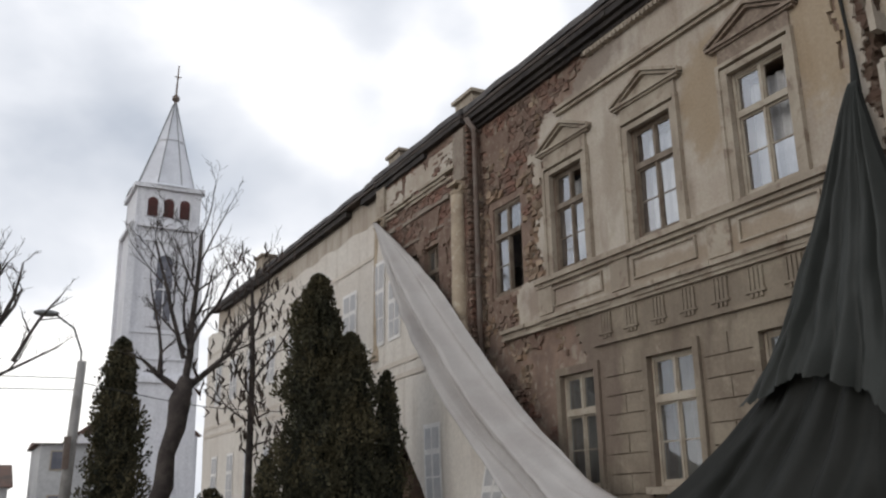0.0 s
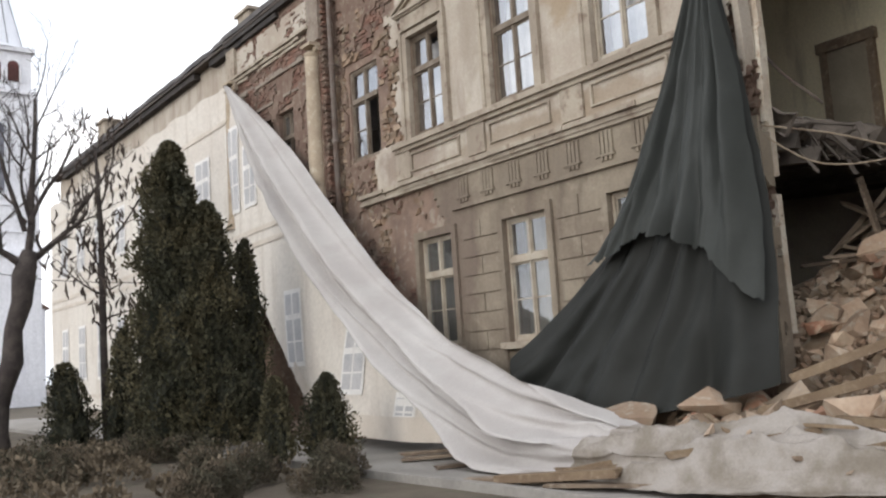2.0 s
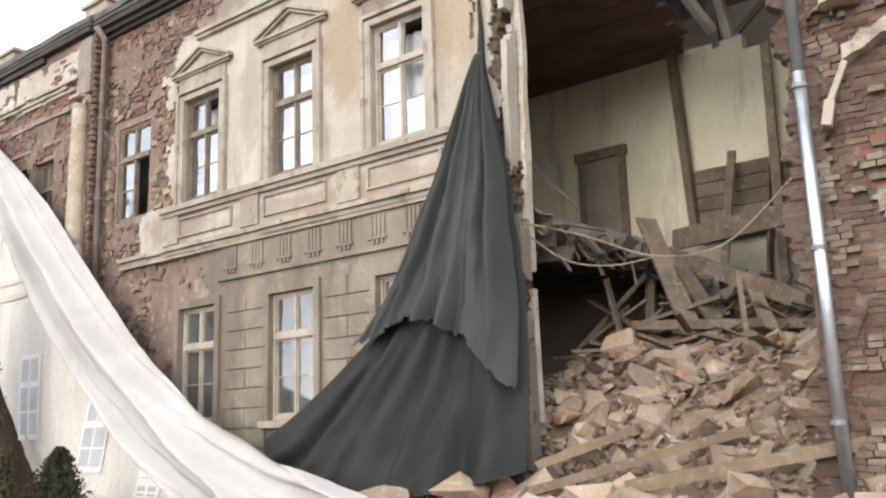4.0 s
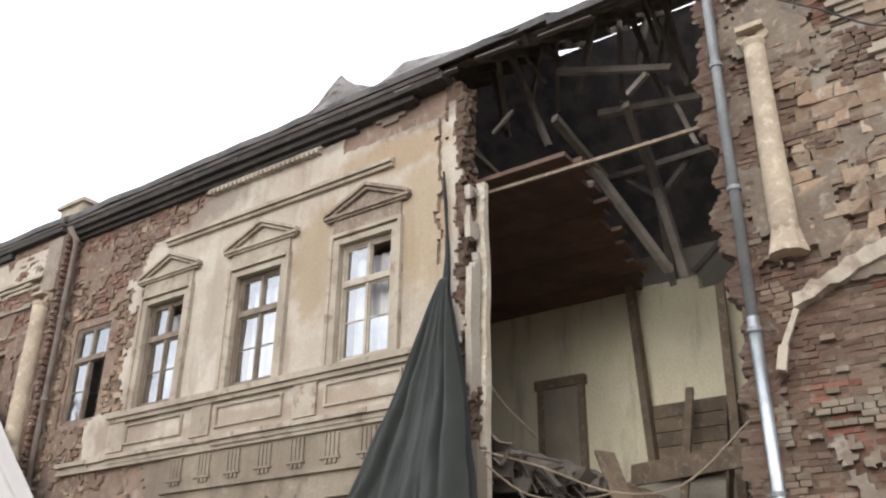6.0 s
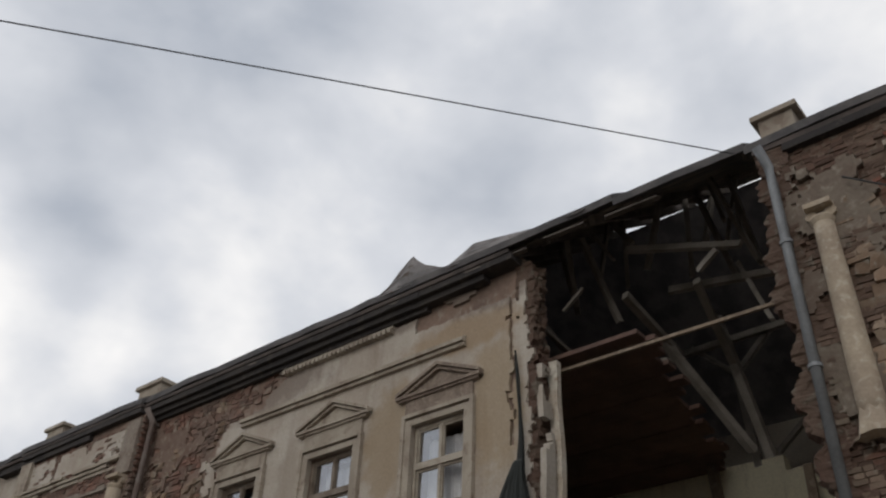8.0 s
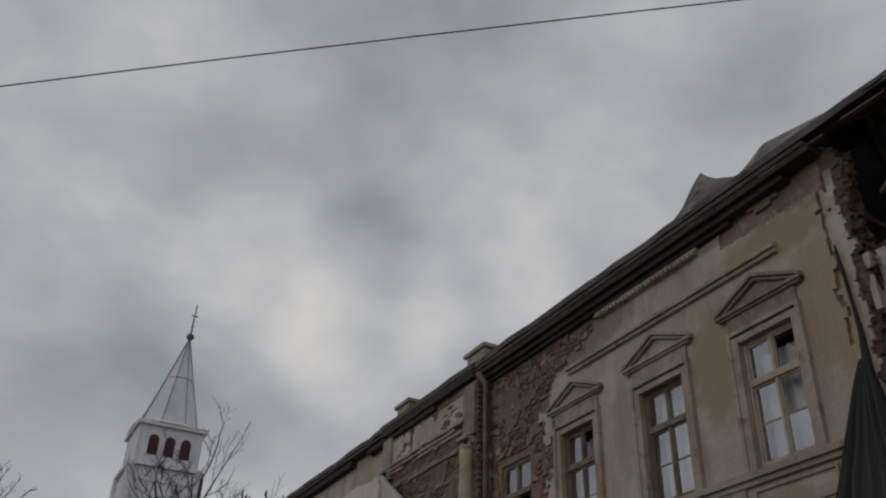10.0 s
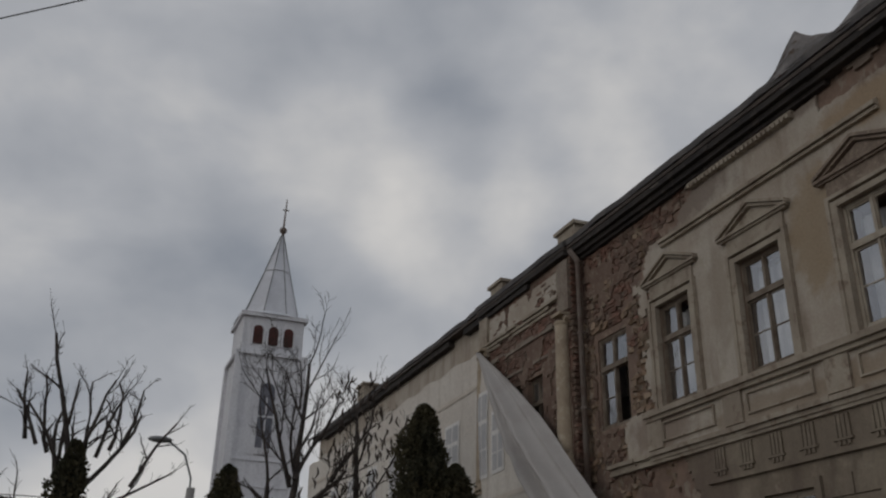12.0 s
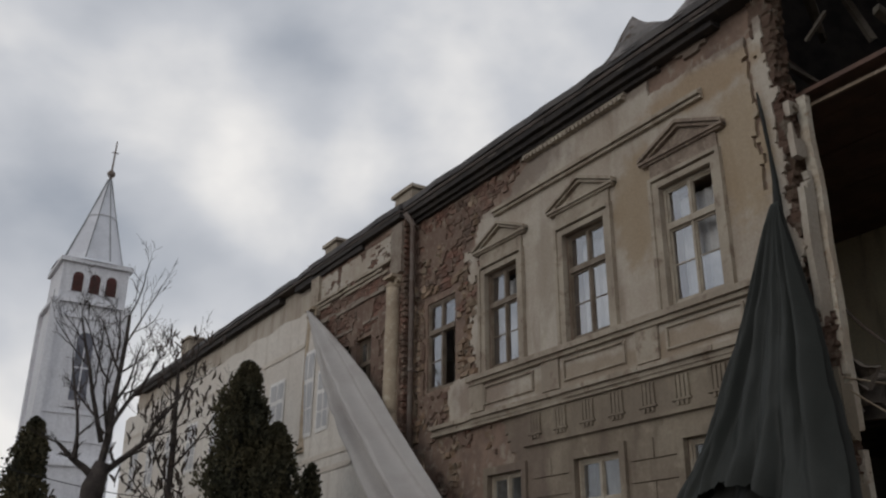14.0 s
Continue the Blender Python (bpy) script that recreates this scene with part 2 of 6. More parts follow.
CRUMBLE = material("crumbled_stucco", (0.264, 0.224, 0.184), 0.95, second=(0.208, 0.160, 0.128), scale=2.5, third=(0.320, 0.280, 0.224), fine=18, bump=0.8)
COLUMN = material("worn_ochre_stucco", (0.423, 0.347, 0.257), 0.9, second=(0.342, 0.275, 0.207), scale=2.2, third=(0.495, 0.432, 0.342), fine=24, bump=0.5)
SHRUB = material("shrub_leaf", (0.065, 0.06, 0.04), 0.85, second=(0.11, 0.085, 0.06), scale=2.0, bump=0, islands=0.4)
EARTH = material("winter_ground", (0.085, 0.068, 0.052), 0.97, second=(0.12, 0.10, 0.075), scale=0.6, third=(0.09, 0.085, 0.06), fine=9, bump=0.8)
PAVE = material("pavement_concrete", (0.272, 0.256, 0.232), 0.95, second=(0.216, 0.200, 0.184), scale=0.9, fine=14, bump=0.3)
CONCRETE = material("concrete_pole", (0.30, 0.29, 0.28), 0.9, second=(0.22, 0.21, 0.2), scale=2.0)
CABLE = material("black_cable", (0.03, 0.03, 0.03), 0.6)
BLUE = material("blue_plastic", (0.04, 0.2, 0.3), 0.5)
BRICK_RED = material("red_brick_core", (0.190, 0.080, 0.055), 0.93, second=(0.153, 0.092, 0.067), scale=1.1, third=(0.221, 0.177, 0.135), fine=26, bump=0.6, islands=0.35)
BRICK_PALE = material("limewashed_brick", (0.201, 0.165, 0.125), 0.93, second=(0.173, 0.123, 0.089), scale=1.1, third=(0.235, 0.201, 0.159), fine=26, bump=0.6, islands=0.3)
BRICK_UP = material("stripped_brick", (0.139, 0.096, 0.071), 0.93, second=(0.121, 0.074, 0.055), scale=1.1, third=(0.173, 0.144, 0.112), fine=26, bump=0.6, islands=0.3)
BRICK_PIECE = material("limewashed_brick_piece", (0.213, 0.175, 0.133), 0.93, second=(0.184, 0.130, 0.095), scale=1.1, third=(0.248, 0.213, 0.169), fine=26, bump=0.6, objects=0.3)
BRICK_BROWN = material("brown_brick", (0.194, 0.106, 0.079), 0.93, second=(0.167, 0.123, 0.097), scale=0.9, third=(0.255, 0.202, 0.158), fine=26, bump=0.6, islands=0.35)
CREAM_EDGE = material("pale_plaster_edge", (0.62, 0.57, 0.48), 0.9, second=(0.5, 0.42, 0.33), scale=1.8, third=(0.4, 0.3, 0.22), fine=20, bump=0.4)
DOOR = material("grey_door_paint", (0.26, 0.23, 0.18), 0.7, second=(0.32, 0.28, 0.22), scale=1.5, fine=30, bump=0.15)
DEADGRASS = material("dead_grass", (0.17, 0.135, 0.095), 0.9, second=(0.12, 0.095, 0.065), scale=2.0, bump=0, islands=0.4)
FAR_WALL = material("distant_render", (0.50, 0.50, 0.50), 0.9, second=(0.42, 0.42, 0.43), scale=0.4, fine=4, bump=0.1)
LOUVRE_GREY = material("grey_church_glass", (0.12, 0.125, 0.15), 0.5, second=(0.18, 0.18, 0.21), scale=1.0)
PRINT_BAND = material("banner_print_band", (0.55, 0.49, 0.42), 0.8, second=(0.62, 0.56, 0.49), scale=1.0, bump=0.0)
CLOTH_DIRTY = material("dirty_cloth", (0.298, 0.269, 0.242), 0.85, second=(0.185, 0.159, 0.129), scale=2.0, fine=40, bump=0.1)
TARP_UP = material("green_tarp", (0.029, 0.032, 0.029), 0.7, second=(0.039, 0.042, 0.039), scale=0.8, fine=60, bump=0.15)
CURTAIN = material("white_curtain", (0.62, 0.62, 0.62), 0.9, second=(0.5, 0.5, 0.51), scale=2.0)
TILE = material("roof_tiles", (0.16, 0.10, 0.08), 0.9, second=(0.1, 0.08, 0.07), scale=1.0, fine=10, bump=0.8)


def glass_material(name, tint, gloss, dust=0.0):
    m = bpy.data.materials.new(name)
    m.use_nodes = True
    nd, lk = m.node_tree.nodes, m.node_tree.links
    nd.clear()
    o = nd.new("ShaderNodeOutputMaterial")
    g = nd.new("ShaderNodeBsdfGlossy")
    g.inputs["Roughness"].default_value = 0.03
    g.inputs["Color"].default_value = (0.92, 0.95, 1.0, 1)
    t = nd.new("ShaderNodeBsdfTransparent")
    t.inputs["Color"].default_value = (*tint, 1)
    x = nd.new("ShaderNodeMixShader")
    x.inputs[0].default_value = gloss
    lk.new(t.outputs[0], x.inputs[1])
    lk.new(g.outputs[0], x.inputs[2])
    if dust:
        film_ = nd.new("ShaderNodeBsdfDiffuse")
        film_.inputs["Color"].default_value = (0.42, 0.42, 0.40, 1)
        spots = nd.new("ShaderNodeTexNoise")
        spots.inputs["Scale"].default_value = 4.0
        spots.inputs["Detail"].default_value = 5.0
        co = nd.new("ShaderNodeTexCoord")
        lk.new(co.outputs["Object"], spots.inputs["Vector"])
        amount = nd.new("ShaderNodeMath")
        amount.operation = "MULTIPLY"
        amount.inputs[1].default_value = dust * 2
        lk.new(spots.outputs[0], amount.inputs[0])
        y = nd.new("ShaderNodeMixShader")
        lk.new(amount.outputs[0], y.inputs[0])
        lk.new(x.outputs[0], y.inputs[1])
        lk.new(film_.outputs[0], y.inputs[2])
        x = y
    lk.new(x.outputs[0], o.inputs[0])
    return m


GLASS = glass_material("window_glass", (0.8, 0.82, 0.84), 0.32)
GLASS_LOW = glass_material("dusty_window_glass", (0.6, 0.63, 0.65), 0.17, 0.16)


# ---- building helpers ----
def part(name, bm, mat, parent=None, label="", smooth=False):
    me = bpy.data.meshes.new(name)
    bm.normal_update()
    bm.to_mesh(me)
    bm.free()
    me.materials.append(mat)
    if smooth:
        me.polygons.foreach_set("use_smooth", [True] * len(me.polygons))
    ob = new(name, me)
    if parent:
        ob.parent = parent
    return tagged(ob, label)


def mesh_part(name, verts, faces, mat, parent=None, label="", smooth=False):
    me = bpy.data.meshes.new(name)
    me.from_pydata(verts, [], faces)
    me.materials.append(mat)
    if smooth:
        me.polygons.foreach_set("use_smooth", [True] * len(me.polygons))
    ob = new(name, me)
    if parent:
        ob.parent = parent
    return tagged(ob, label)


def thing(name, label, category, group="", kind=""):
    return tagged(new(name), label, category, group, kind)


def box(bm, x0, x1, y0, y1, z0, z1):
    v = [bm.verts.new(p) for p in ((x0, y0, z0), (x1, y0, z0), (x1, y1, z0), (x0, y1, z0), (x0, y0, z1), (x1, y0, z1), (x1, y1, z1), (x0, y1, z1))]
    for f in ((0, 3, 2, 1), (4, 5, 6, 7), (0, 1, 5, 4), (1, 2, 6, 5), (2, 3, 7, 6), (3, 0, 4, 7)):
        bm.faces.new([v[i] for i in f])
    return v


def boxes(*sizes):
    bm = bmesh.new()
    for s in sizes:
        box(bm, *s)
    return bm


def beam(bm, a, b, w, h, jitter=0.0):
    """A squared timber from a to b."""
    a, b = Vector(a), Vector(b)
    d = (b - a).normalized()
    side = d.cross(Vector((0, 0, 1)))
    side = side.normalized() if side.length > 0.05 else Vector((0, 1, 0))
    up = side.cross(d).normalized()
    vs = []
    for p in (a, b):
        for s, u in ((-1, -1), (1, -1), (1, 1), (-1, 1)):
            q = p + side * (s * w / 2) + up * (u * h / 2)
            if jitter:
                q += d * random.uniform(-jitter, jitter)
            vs.append(bm.verts.new(q))
    for f in ((0, 1, 2, 3), (7, 6, 5, 4), (0, 4, 5, 1), (1, 5, 6, 2), (2, 6, 7, 3), (3, 7, 4, 0)):
        bm.faces.new([vs[i] for i in f])


def tube(bm, points, radii, sides=8, cap=True):
    rings = []
    for i, p in enumerate(points):
        p = Vector(p)
        a = Vector(points[max(i - 1, 0)])
        b = Vector(points[min(i + 1, len(points) - 1)])
        d = (b - a).normalized()
        s = d.cross(Vector((0, 0, 1)))
        s = s.normalized() if s.length > 0.05 else Vector((1, 0, 0))
        u = s.cross(d)
        r = radii[i] if isinstance(radii, (list, tuple)) else radii
        rings.append([bm.verts.new(p + (s * math.cos(k * math.tau / sides) + u * math.sin(k * math.tau / sides)) * r) for k in range(sides)])
    for r0, r1 in zip(rings, rings[1:]):
        for k in range(sides):
            bm.faces.new((r0[k], r0[(k + 1) % sides], r1[(k + 1) % sides], r1[k]))
    if cap:
        bm.faces.new(list(reversed(rings[0])))
        bm.faces.new(rings[-1])


def wall_cells(y_cuts, z_cuts, is_open, x0, x1):
    """A wall with openings: solid cells of a grid, with reveals where a cell is open."""
    bm = bmesh.new()
    vs = {}

    def v(x, i, j):
        k = (x, i, j)
        if k not in vs:
            vs[k] = bm.verts.new((x, y_cuts[i], z_cuts[j]))
        return vs[k]

    ny, nz = len(y_cuts) - 1, len(z_cuts) - 1

    def solid(i, j):
        return 0 <= i < ny and 0 <= j < nz and not is_open((y_cuts[i] + y_cuts[i + 1]) / 2, (z_cuts[j] + z_cuts[j + 1]) / 2)

    for i in range(ny):
        for j in range(nz):
            if not solid(i, j):
                continue
            bm.faces.new((v(x0, i, j), v(x0, i, j + 1), v(x0, i + 1, j + 1), v(x0, i + 1, j)))
            bm.faces.new((v(x1, i, j), v(x1, i + 1, j), v(x1, i + 1, j + 1), v(x1, i, j + 1)))
            if not solid(i - 1, j):
                bm.faces.new((v(x0, i, j), v(x1, i, j), v(x1, i, j + 1), v(x0, i, j + 1)))
            if not solid(i + 1, j):
                bm.faces.new((v(x0, i + 1, j), v(x0, i + 1, j + 1), v(x1, i + 1, j + 1), v(x1, i + 1, j)))
            if not solid(i, j - 1):
                bm.faces.new((v(x0, i, j), v(x0, i + 1, j), v(x1, i + 1, j), v(x1, i, j)))
            if not solid(i, j + 1):
                bm.faces.new((v(x0, i, j + 1), v(x1, i, j + 1), v(x1, i + 1, j + 1), v(x0, i + 1, j + 1)))
    return bm


def cuts(lo, hi, extra):
    return sorted({lo, hi, *[e for e in extra if lo < e < hi]})


def fbm(y, z, s=1.0, o=0.0):
    return noise.fractal(Vector((y * s + o, z * s - o, o * 1.7)), 0.9, 2.0, 4)


def skin(x_front, x_back, y0, y1, z0, z1, step, keep):
    """A coat of plaster with broken edges: small cells, kept where keep(y, z)."""
    bm = bmesh.new()
    ny, nz = round((y1 - y0) / step), round((z1 - z0) / step)
    kept = {(i, j) for i in range(ny) for j in range(nz) if keep(y0 + (i + 0.5) * step, z0 + (j + 0.5) * step)}
    vs = {}

    def v(x, i, j):
        k = (x, i, j)
        if k not in vs:
            y, z = y0 + i * step, z0 + j * step
            if any(c not in kept for c in ((i, j), (i - 1, j), (i, j - 1), (i - 1, j - 1))) and 0 < i < ny and 0 < j < nz:
                y += noise.noise(Vector((y * 9, z * 9, 3))) * step * 0.7
                z += noise.noise(Vector((y * 9, z * 9, 8))) * step * 0.7
            xx = x + (noise.noise(Vector((y * 1.3, z * 1.3, 5))) * 0.008 if x == x_front else 0)
            vs[k] = bm.verts.new((xx, y, z))
        return vs[k]

    for i, j in kept:
        bm.faces.new((v(x_front, i, j), v(x_front, i, j + 1), v(x_front, i + 1, j + 1), v(x_front, i + 1, j)))
        for di, dj, a, b in ((-1, 0, (i, j), (i, j + 1)), (1, 0, (i + 1, j + 1), (i + 1, j)), (0, -1, (i + 1, j), (i, j)), (0, 1, (i, j + 1), (i + 1, j + 1))):
            if (i + di, j + dj) not in kept:
                bm.faces.new((v(x_front, *a), v(x_back, *a), v(x_back, *b), v(x_front, *b)))
    return bm


def curve_at(pts, s):
    """Catmull-Rom through pts, s from 0 to 1."""
    n = len(pts) - 1
    f = min(max(s, 0.0), 0.99999) * n
    i = int(f)
    u = f - i
    p = [Vector(pts[min(max(k, 0), n)]) for k in (i - 1, i, i + 1, i + 2)]
    return 0.5 * ((2 * p[1]) + (p[2] - p[0]) * u + (2 * p[0] - 5 * p[1] + 4 * p[2] - p[3]) * u * u + (3 * p[1] - p[0] - 3 * p[2] + p[3]) * u ** 3)


def sheet(fn, nu, nv):
    bm = bmesh.new()
    g = [[bm.verts.new(fn(i / nu, j / nv)) for j in range(nv + 1)] for i in range(nu + 1)]
    for i in range(nu):
        for j in range(nv):
            bm.faces.new((g[i][j], g[i + 1][j], g[i + 1][j + 1], g[i][j + 1]))
    return bm


# ---- ground ----
bm = bmesh.new()
vs = [bm.verts.new(p) for p in ((-900, -900, -0.02), (900, -900, -0.02), (900, 900, -0.02), (-900, 900, -0.02))]
bm.faces.new(vs)
tagged(part("ground", bm, EARTH), "brown winter ground with short dead grass", "ground", kind="structure")
tagged(part("pavement", boxes((6.9, 9.9, -8, 46, -0.2, 0.02)), PAVE), "grey concrete pavement along the old facade", "pavement", kind="structure")

# ---- main facade: openings ----
EDGE = 6.95
UP = [(15.25, 16.38), (12.92, 14.0), (10.43, 11.54), (8.02, 9.11)]
UP_Z = (5.88, 7.90)
LOW = [(12.97, 14.02), (10.45, 11.53), (8.0, 9.1)]
LOW_Z = (1.78, 3.86)


def in_opening(y, z, grow=0.0):
    for a, b in UP:
        if a - grow < y < b + grow and UP_Z[0] - grow < z < UP_Z[1] + grow:
            return True
    for a, b in LOW:
        if a - grow < y < b + grow and LOW_Z[0] - grow < z < LOW_Z[1] + grow:
            return True
    return False


yc = cuts(EDGE, 17.0, [e for w in UP + LOW for e in w])
zc = cuts(0.0, 10.42, [*UP_Z, *LOW_Z])
wall_main = tagged(part("wall_main", wall_cells(yc, zc, in_opening, 10.06, 10.46), CORE), "old two-storey street wall, plaster fallen from brick", "wall", kind="structure")


def bare(y, z):
    """Where the plaster of the main wall has come off."""
    n = fbm(y, z, 0.9, 2.0) * 0.55 + fbm(y, z, 3.0, 7.0) * 0.2
    if z > 9.98 or (y < 9.2 and z > 9.72):
        return n > -0.1 or y > 12.8
    if z > 5.05:
        edge = 14.45 if z < 8.6 else 14.45 - (z - 8.6) * 1.5
        if z < 5.9:
            edge = 15.6
        crack = z > 7.1 and abs(y - 7.14 - 0.12 * fbm(z, 0.0, 1.6, 3.0)) < 0.04
        return y > edge + n or crack or (z > 8.9 and y < 7.05 + n * 0.5)
    edge = 13.2 + (0.3 if z > 4.2 else 0)
    return y > edge + n * 0.8


def brick_shows(y, z):
    """Bare courses: over the narrow window, along the string course, low red patches."""
    n = fbm(y, z, 1.1, 31.0) + 0.4 * fbm(y, z, 3.2, 5.0)
    if z > 7.9:
        return n > -0.25
    if 5.0 < z < 5.7:
        return n > -0.05
    return n > 0.22


def stone_shows(y, z):
    n = fbm(y, z, 1.0, 51.0) + 0.3 * fbm(y, z, 4.0, 15.0)
    if 14.2 < y < 15.1 and 5.9 < z < 8.3 or 16.3 < y:
        return n > -0.25
    return n > 0.3


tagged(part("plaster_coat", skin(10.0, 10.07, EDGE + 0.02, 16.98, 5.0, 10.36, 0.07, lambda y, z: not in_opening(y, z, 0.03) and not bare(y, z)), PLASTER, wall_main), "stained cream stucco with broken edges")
tagged(part("plaster_coat", skin(10.02, 10.07, EDGE + 0.02, 16.98, 0.0, 5.0, 0.07, lambda y, z: not in_opening(y, z, 0.03) and not bare(y, z)), PLASTER_LOW, wall_main), "dirty ochre stucco with broken edges")

# ---- risalits, far wing ----
LR = 9.75
left_open = [(18.5, 19.3, 5.87, 7.7), (19.6, 20.4, 5.87, 7.7), (18.6, 20.3, 0.3, 3.2)]
wl_ = wall_cells(cuts(17.0, 22.0, [e for o in left_open for e in o[:2]]), cuts(0.0, 10.4, [e for o in left_open for e in o[2:]]), lambda y, z: any(a < y < b and c < z < d for a, b, c, d in left_open), LR + 0.03, 10.62)
wall_left = tagged(part("wall_left_bay", wl_, CORE), "projecting bay of bare brown brick with stucco scraps", "wall", kind="structure")
far_open = [(y, y + 1.1, a, b) for y in (24.0, 27.0, 30.0, 33.0, 36.0) for a, b in ((5.87, 7.84), (1.8, 3.8))]
wf = wall_cells(cuts(22.0, 41.0, [e for o in far_open for e in o[:2]]), cuts(0.0, 10.42, [e for o in far_open for e in o[2:]]), lambda y, z: any(a < y < b and c < z < d for a, b, c, d in far_open), 10.0, 10.62)
wall_far = tagged(part("wall_far_wing", wf, PLASTER), "long cream wing behind the hanging banner", "wall", kind="structure")
tagged(part("wall_gable_end", boxes((10.62, 18.0, 40.4, 41.0, 0, 10.2)), PLASTER), "plain end wall of the long wing", "wall", kind="structure")
wr_open = [(-1.6, 0.2, 5.5, 8.3)]
wr = wall_cells(cuts(-8.0, 2.75, [-1.6, 0.2]), cuts(0.0, 10.24, [5.5, 8.3]), lambda y, z: any(a < y < b and c < z < d for a, b, c, d in wr_open), LR + 0.035, 10.5)
wall_right = tagged(part("wall_right_bay", wr, MORTAR_RED), "projecting bay stripped to old brick and rubble stone", "wall", kind="structure")

# ---- rooms behind ----
BACK = 16.3
tagged(part("wall_back_upper", boxes((BACK, BACK + 0.3, 5.35, 11.6, 4.9, 8.75)), CREAM), "cream painted inner wall of the opened room", "wall", kind="structure")
tagged(part("wall_back_lower", boxes((BACK, BACK + 0.3, -8.0, 17.0, 0.0, 4.9)), ROOM), "dark grey wall of the ground-floor room", "wall", kind="structure")
tagged(part("wall_room_side", boxes((10.62, BACK, 11.6, 11.9, 0.0, 8.75)), ROOM), "inner cross wall", "wall", kind="structure")
tagged(part("wall_room_right", boxes((10.5, BACK, 2.3, 2.6, 0.0, 10.2)), ROOM), "inner cross wall beside the gap", "wall", kind="structure")
tagged(part("wall_rear", boxes((18.0, 18.4, -8.0, 41.0, 0.0, 10.2)), ROOM), "rear wall of the house", "wall", kind="structure")
tagged(part("wall_south_end", boxes((10.5, 18.0, -8.0, -7.6, 0.0, 10.2)), ROOM), "south end wall of the house", "wall", kind="structure")
bm = bmesh.new()
for k in range(20):
    x = 10.7 + k * 0.28
    t = k / 20
    box(bm, x, x + 0.27, 5.15 + 1.25 * t + random.uniform(-0.25, 0.25), 11.6, 8.7 + random.uniform(-0.012, 0.012), 8.78)
tagged(part("ceiling", bm, CEIL), "dark red-brown board ceiling, broken off at one side", "ceiling", kind="structure")

# ---- roof ----
SL = math.tan(radians(36))
EX, EZ = 9.70, 10.46


def roof_slab(y0, y1, x0=EX, z0=EZ, xr=14.6, th=0.14):
    bm = bmesh.new()
    n = max(2, round((y1 - y0) / 0.5))
    rows = []
    for i in range(n + 1):
        y = y0 + (y1 - y0) * i / n
        dz = 0.05 * noise.noise(Vector((y * 0.8, 2, 0)))
        dx = 0.05 * noise.noise(Vector((y * 1.7, 5, 0)))
        zr = z0 + (xr - x0) * SL
        rows.append([bm.verts.new(p) for p in ((x0 + dx, y, z0 + dz), (xr, y, zr + dz), (xr, y, zr + dz + th), (x0 + dx, y, z0 + dz + th))])
    for a, b in zip(rows, rows[1:]):
        for k in range(4):
            bm.faces.new((a[k], b[k], b[(k + 1) % 4], a[(k + 1) % 4]))
    bm.faces.new(rows[0])
    bm.faces.new(list(reversed(rows[-1])))
    return bm


roof = thing("roof", "dark sagging roof, its eave dark with soot and painted-in shade", "roof", kind="structure")
part("roof_slope", roof_slab(6.7, 17.0), ROOF, roof)
part("roof_slope", roof_slab(5.0, 6.7, EX, EZ, 13.2), ROOF, roof)
part("roof_slope", roof_slab(17.0, 22.2, 9.6, 10.42), ROOF, roof)
part("roof_slope", roof_slab(22.2, 41.4), ROOF, roof)
part("roof_slope", roof_slab(-8.5, 2.9, 9.66, 10.26), ROOF, roof)
part("roof_slope", roof_slab(2.9, 5.0, 9.70, 10.37, 12.35), ROOF, roof)
bm = bmesh.new()
zr = EZ + (14.6 - EX) * SL
for y0, y1, x in ((-8.5, 2.9, 14.6), (2.9, 7.4, 14.72), (7.4, 41.4, 14.6)):
    zx = zr - (x - 14.6) * SL * 5.18 / 5.0
    bm.faces.new([bm.verts.new(p) for p in ((x, y0, zx), (19.6, y0, EZ), (19.6, y1, EZ), (x, y1, zx))])
bmesh.ops.solidify(bm, geom=bm.faces[:], thickness=0.14)
part("rear_slope", bm, ROOF, roof)
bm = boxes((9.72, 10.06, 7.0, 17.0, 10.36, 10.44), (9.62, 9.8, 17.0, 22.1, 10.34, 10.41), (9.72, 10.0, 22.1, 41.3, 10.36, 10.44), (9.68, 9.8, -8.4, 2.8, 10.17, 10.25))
part("soffit", bm, SOFFIT, roof, "eave boards, black with soot and painted-in shade")


def chimney(y0, y1, x, z0, z1):
    c = thing("chimney", "small plastered chimney with a slab cap", "chimney", "roof chimneys")
    part("chimney_shaft", boxes((x, x + 0.6, y0, y1, z0, z1)), TRIM, c)
    part("cap", boxes((x - 0.08, x + 0.68, y0 - 0.1, y1 + 0.1, z1, z1 + 0.1)), TRIM, c)


chimney(19.1, 20.05, 11.2, 11.2, 12.25)
chimney(23.72, 24.55, 11.2, 11.2, 12.25)
chimney(38.4, 39.4, 11.2, 11.2, 12.6)
chimney(2.48, 3.04, 11.2, 11.0, 12.12)

# torn sheet metal standing up from the eave
def lifted_sheet(u, v):
    y = 10.5 - 5.0 * u
    left = max(0.0, min(u / 0.23, 1.0 - (u - 0.23) / 0.18)) if u < 0.41 else 0.0
    peak = 0.82 * left ** 1.2 + 0.48 * max(0.0, min((u - 0.3) / 0.22, 1.0 - (u - 0.52) / 0.5)) + 0.04
    lump = 0.05 * noise.noise(Vector((u * 14, v * 5, 1)))
    return Vector((9.70 + 0.25 * v + lump, y, 10.55 + v * peak + lump))


flap = tagged(part("sheet_metal_flap", sheet(lifted_sheet, 60, 8), FLAP), "grey torn roof sheet lifted above the eave", "roof sheet")
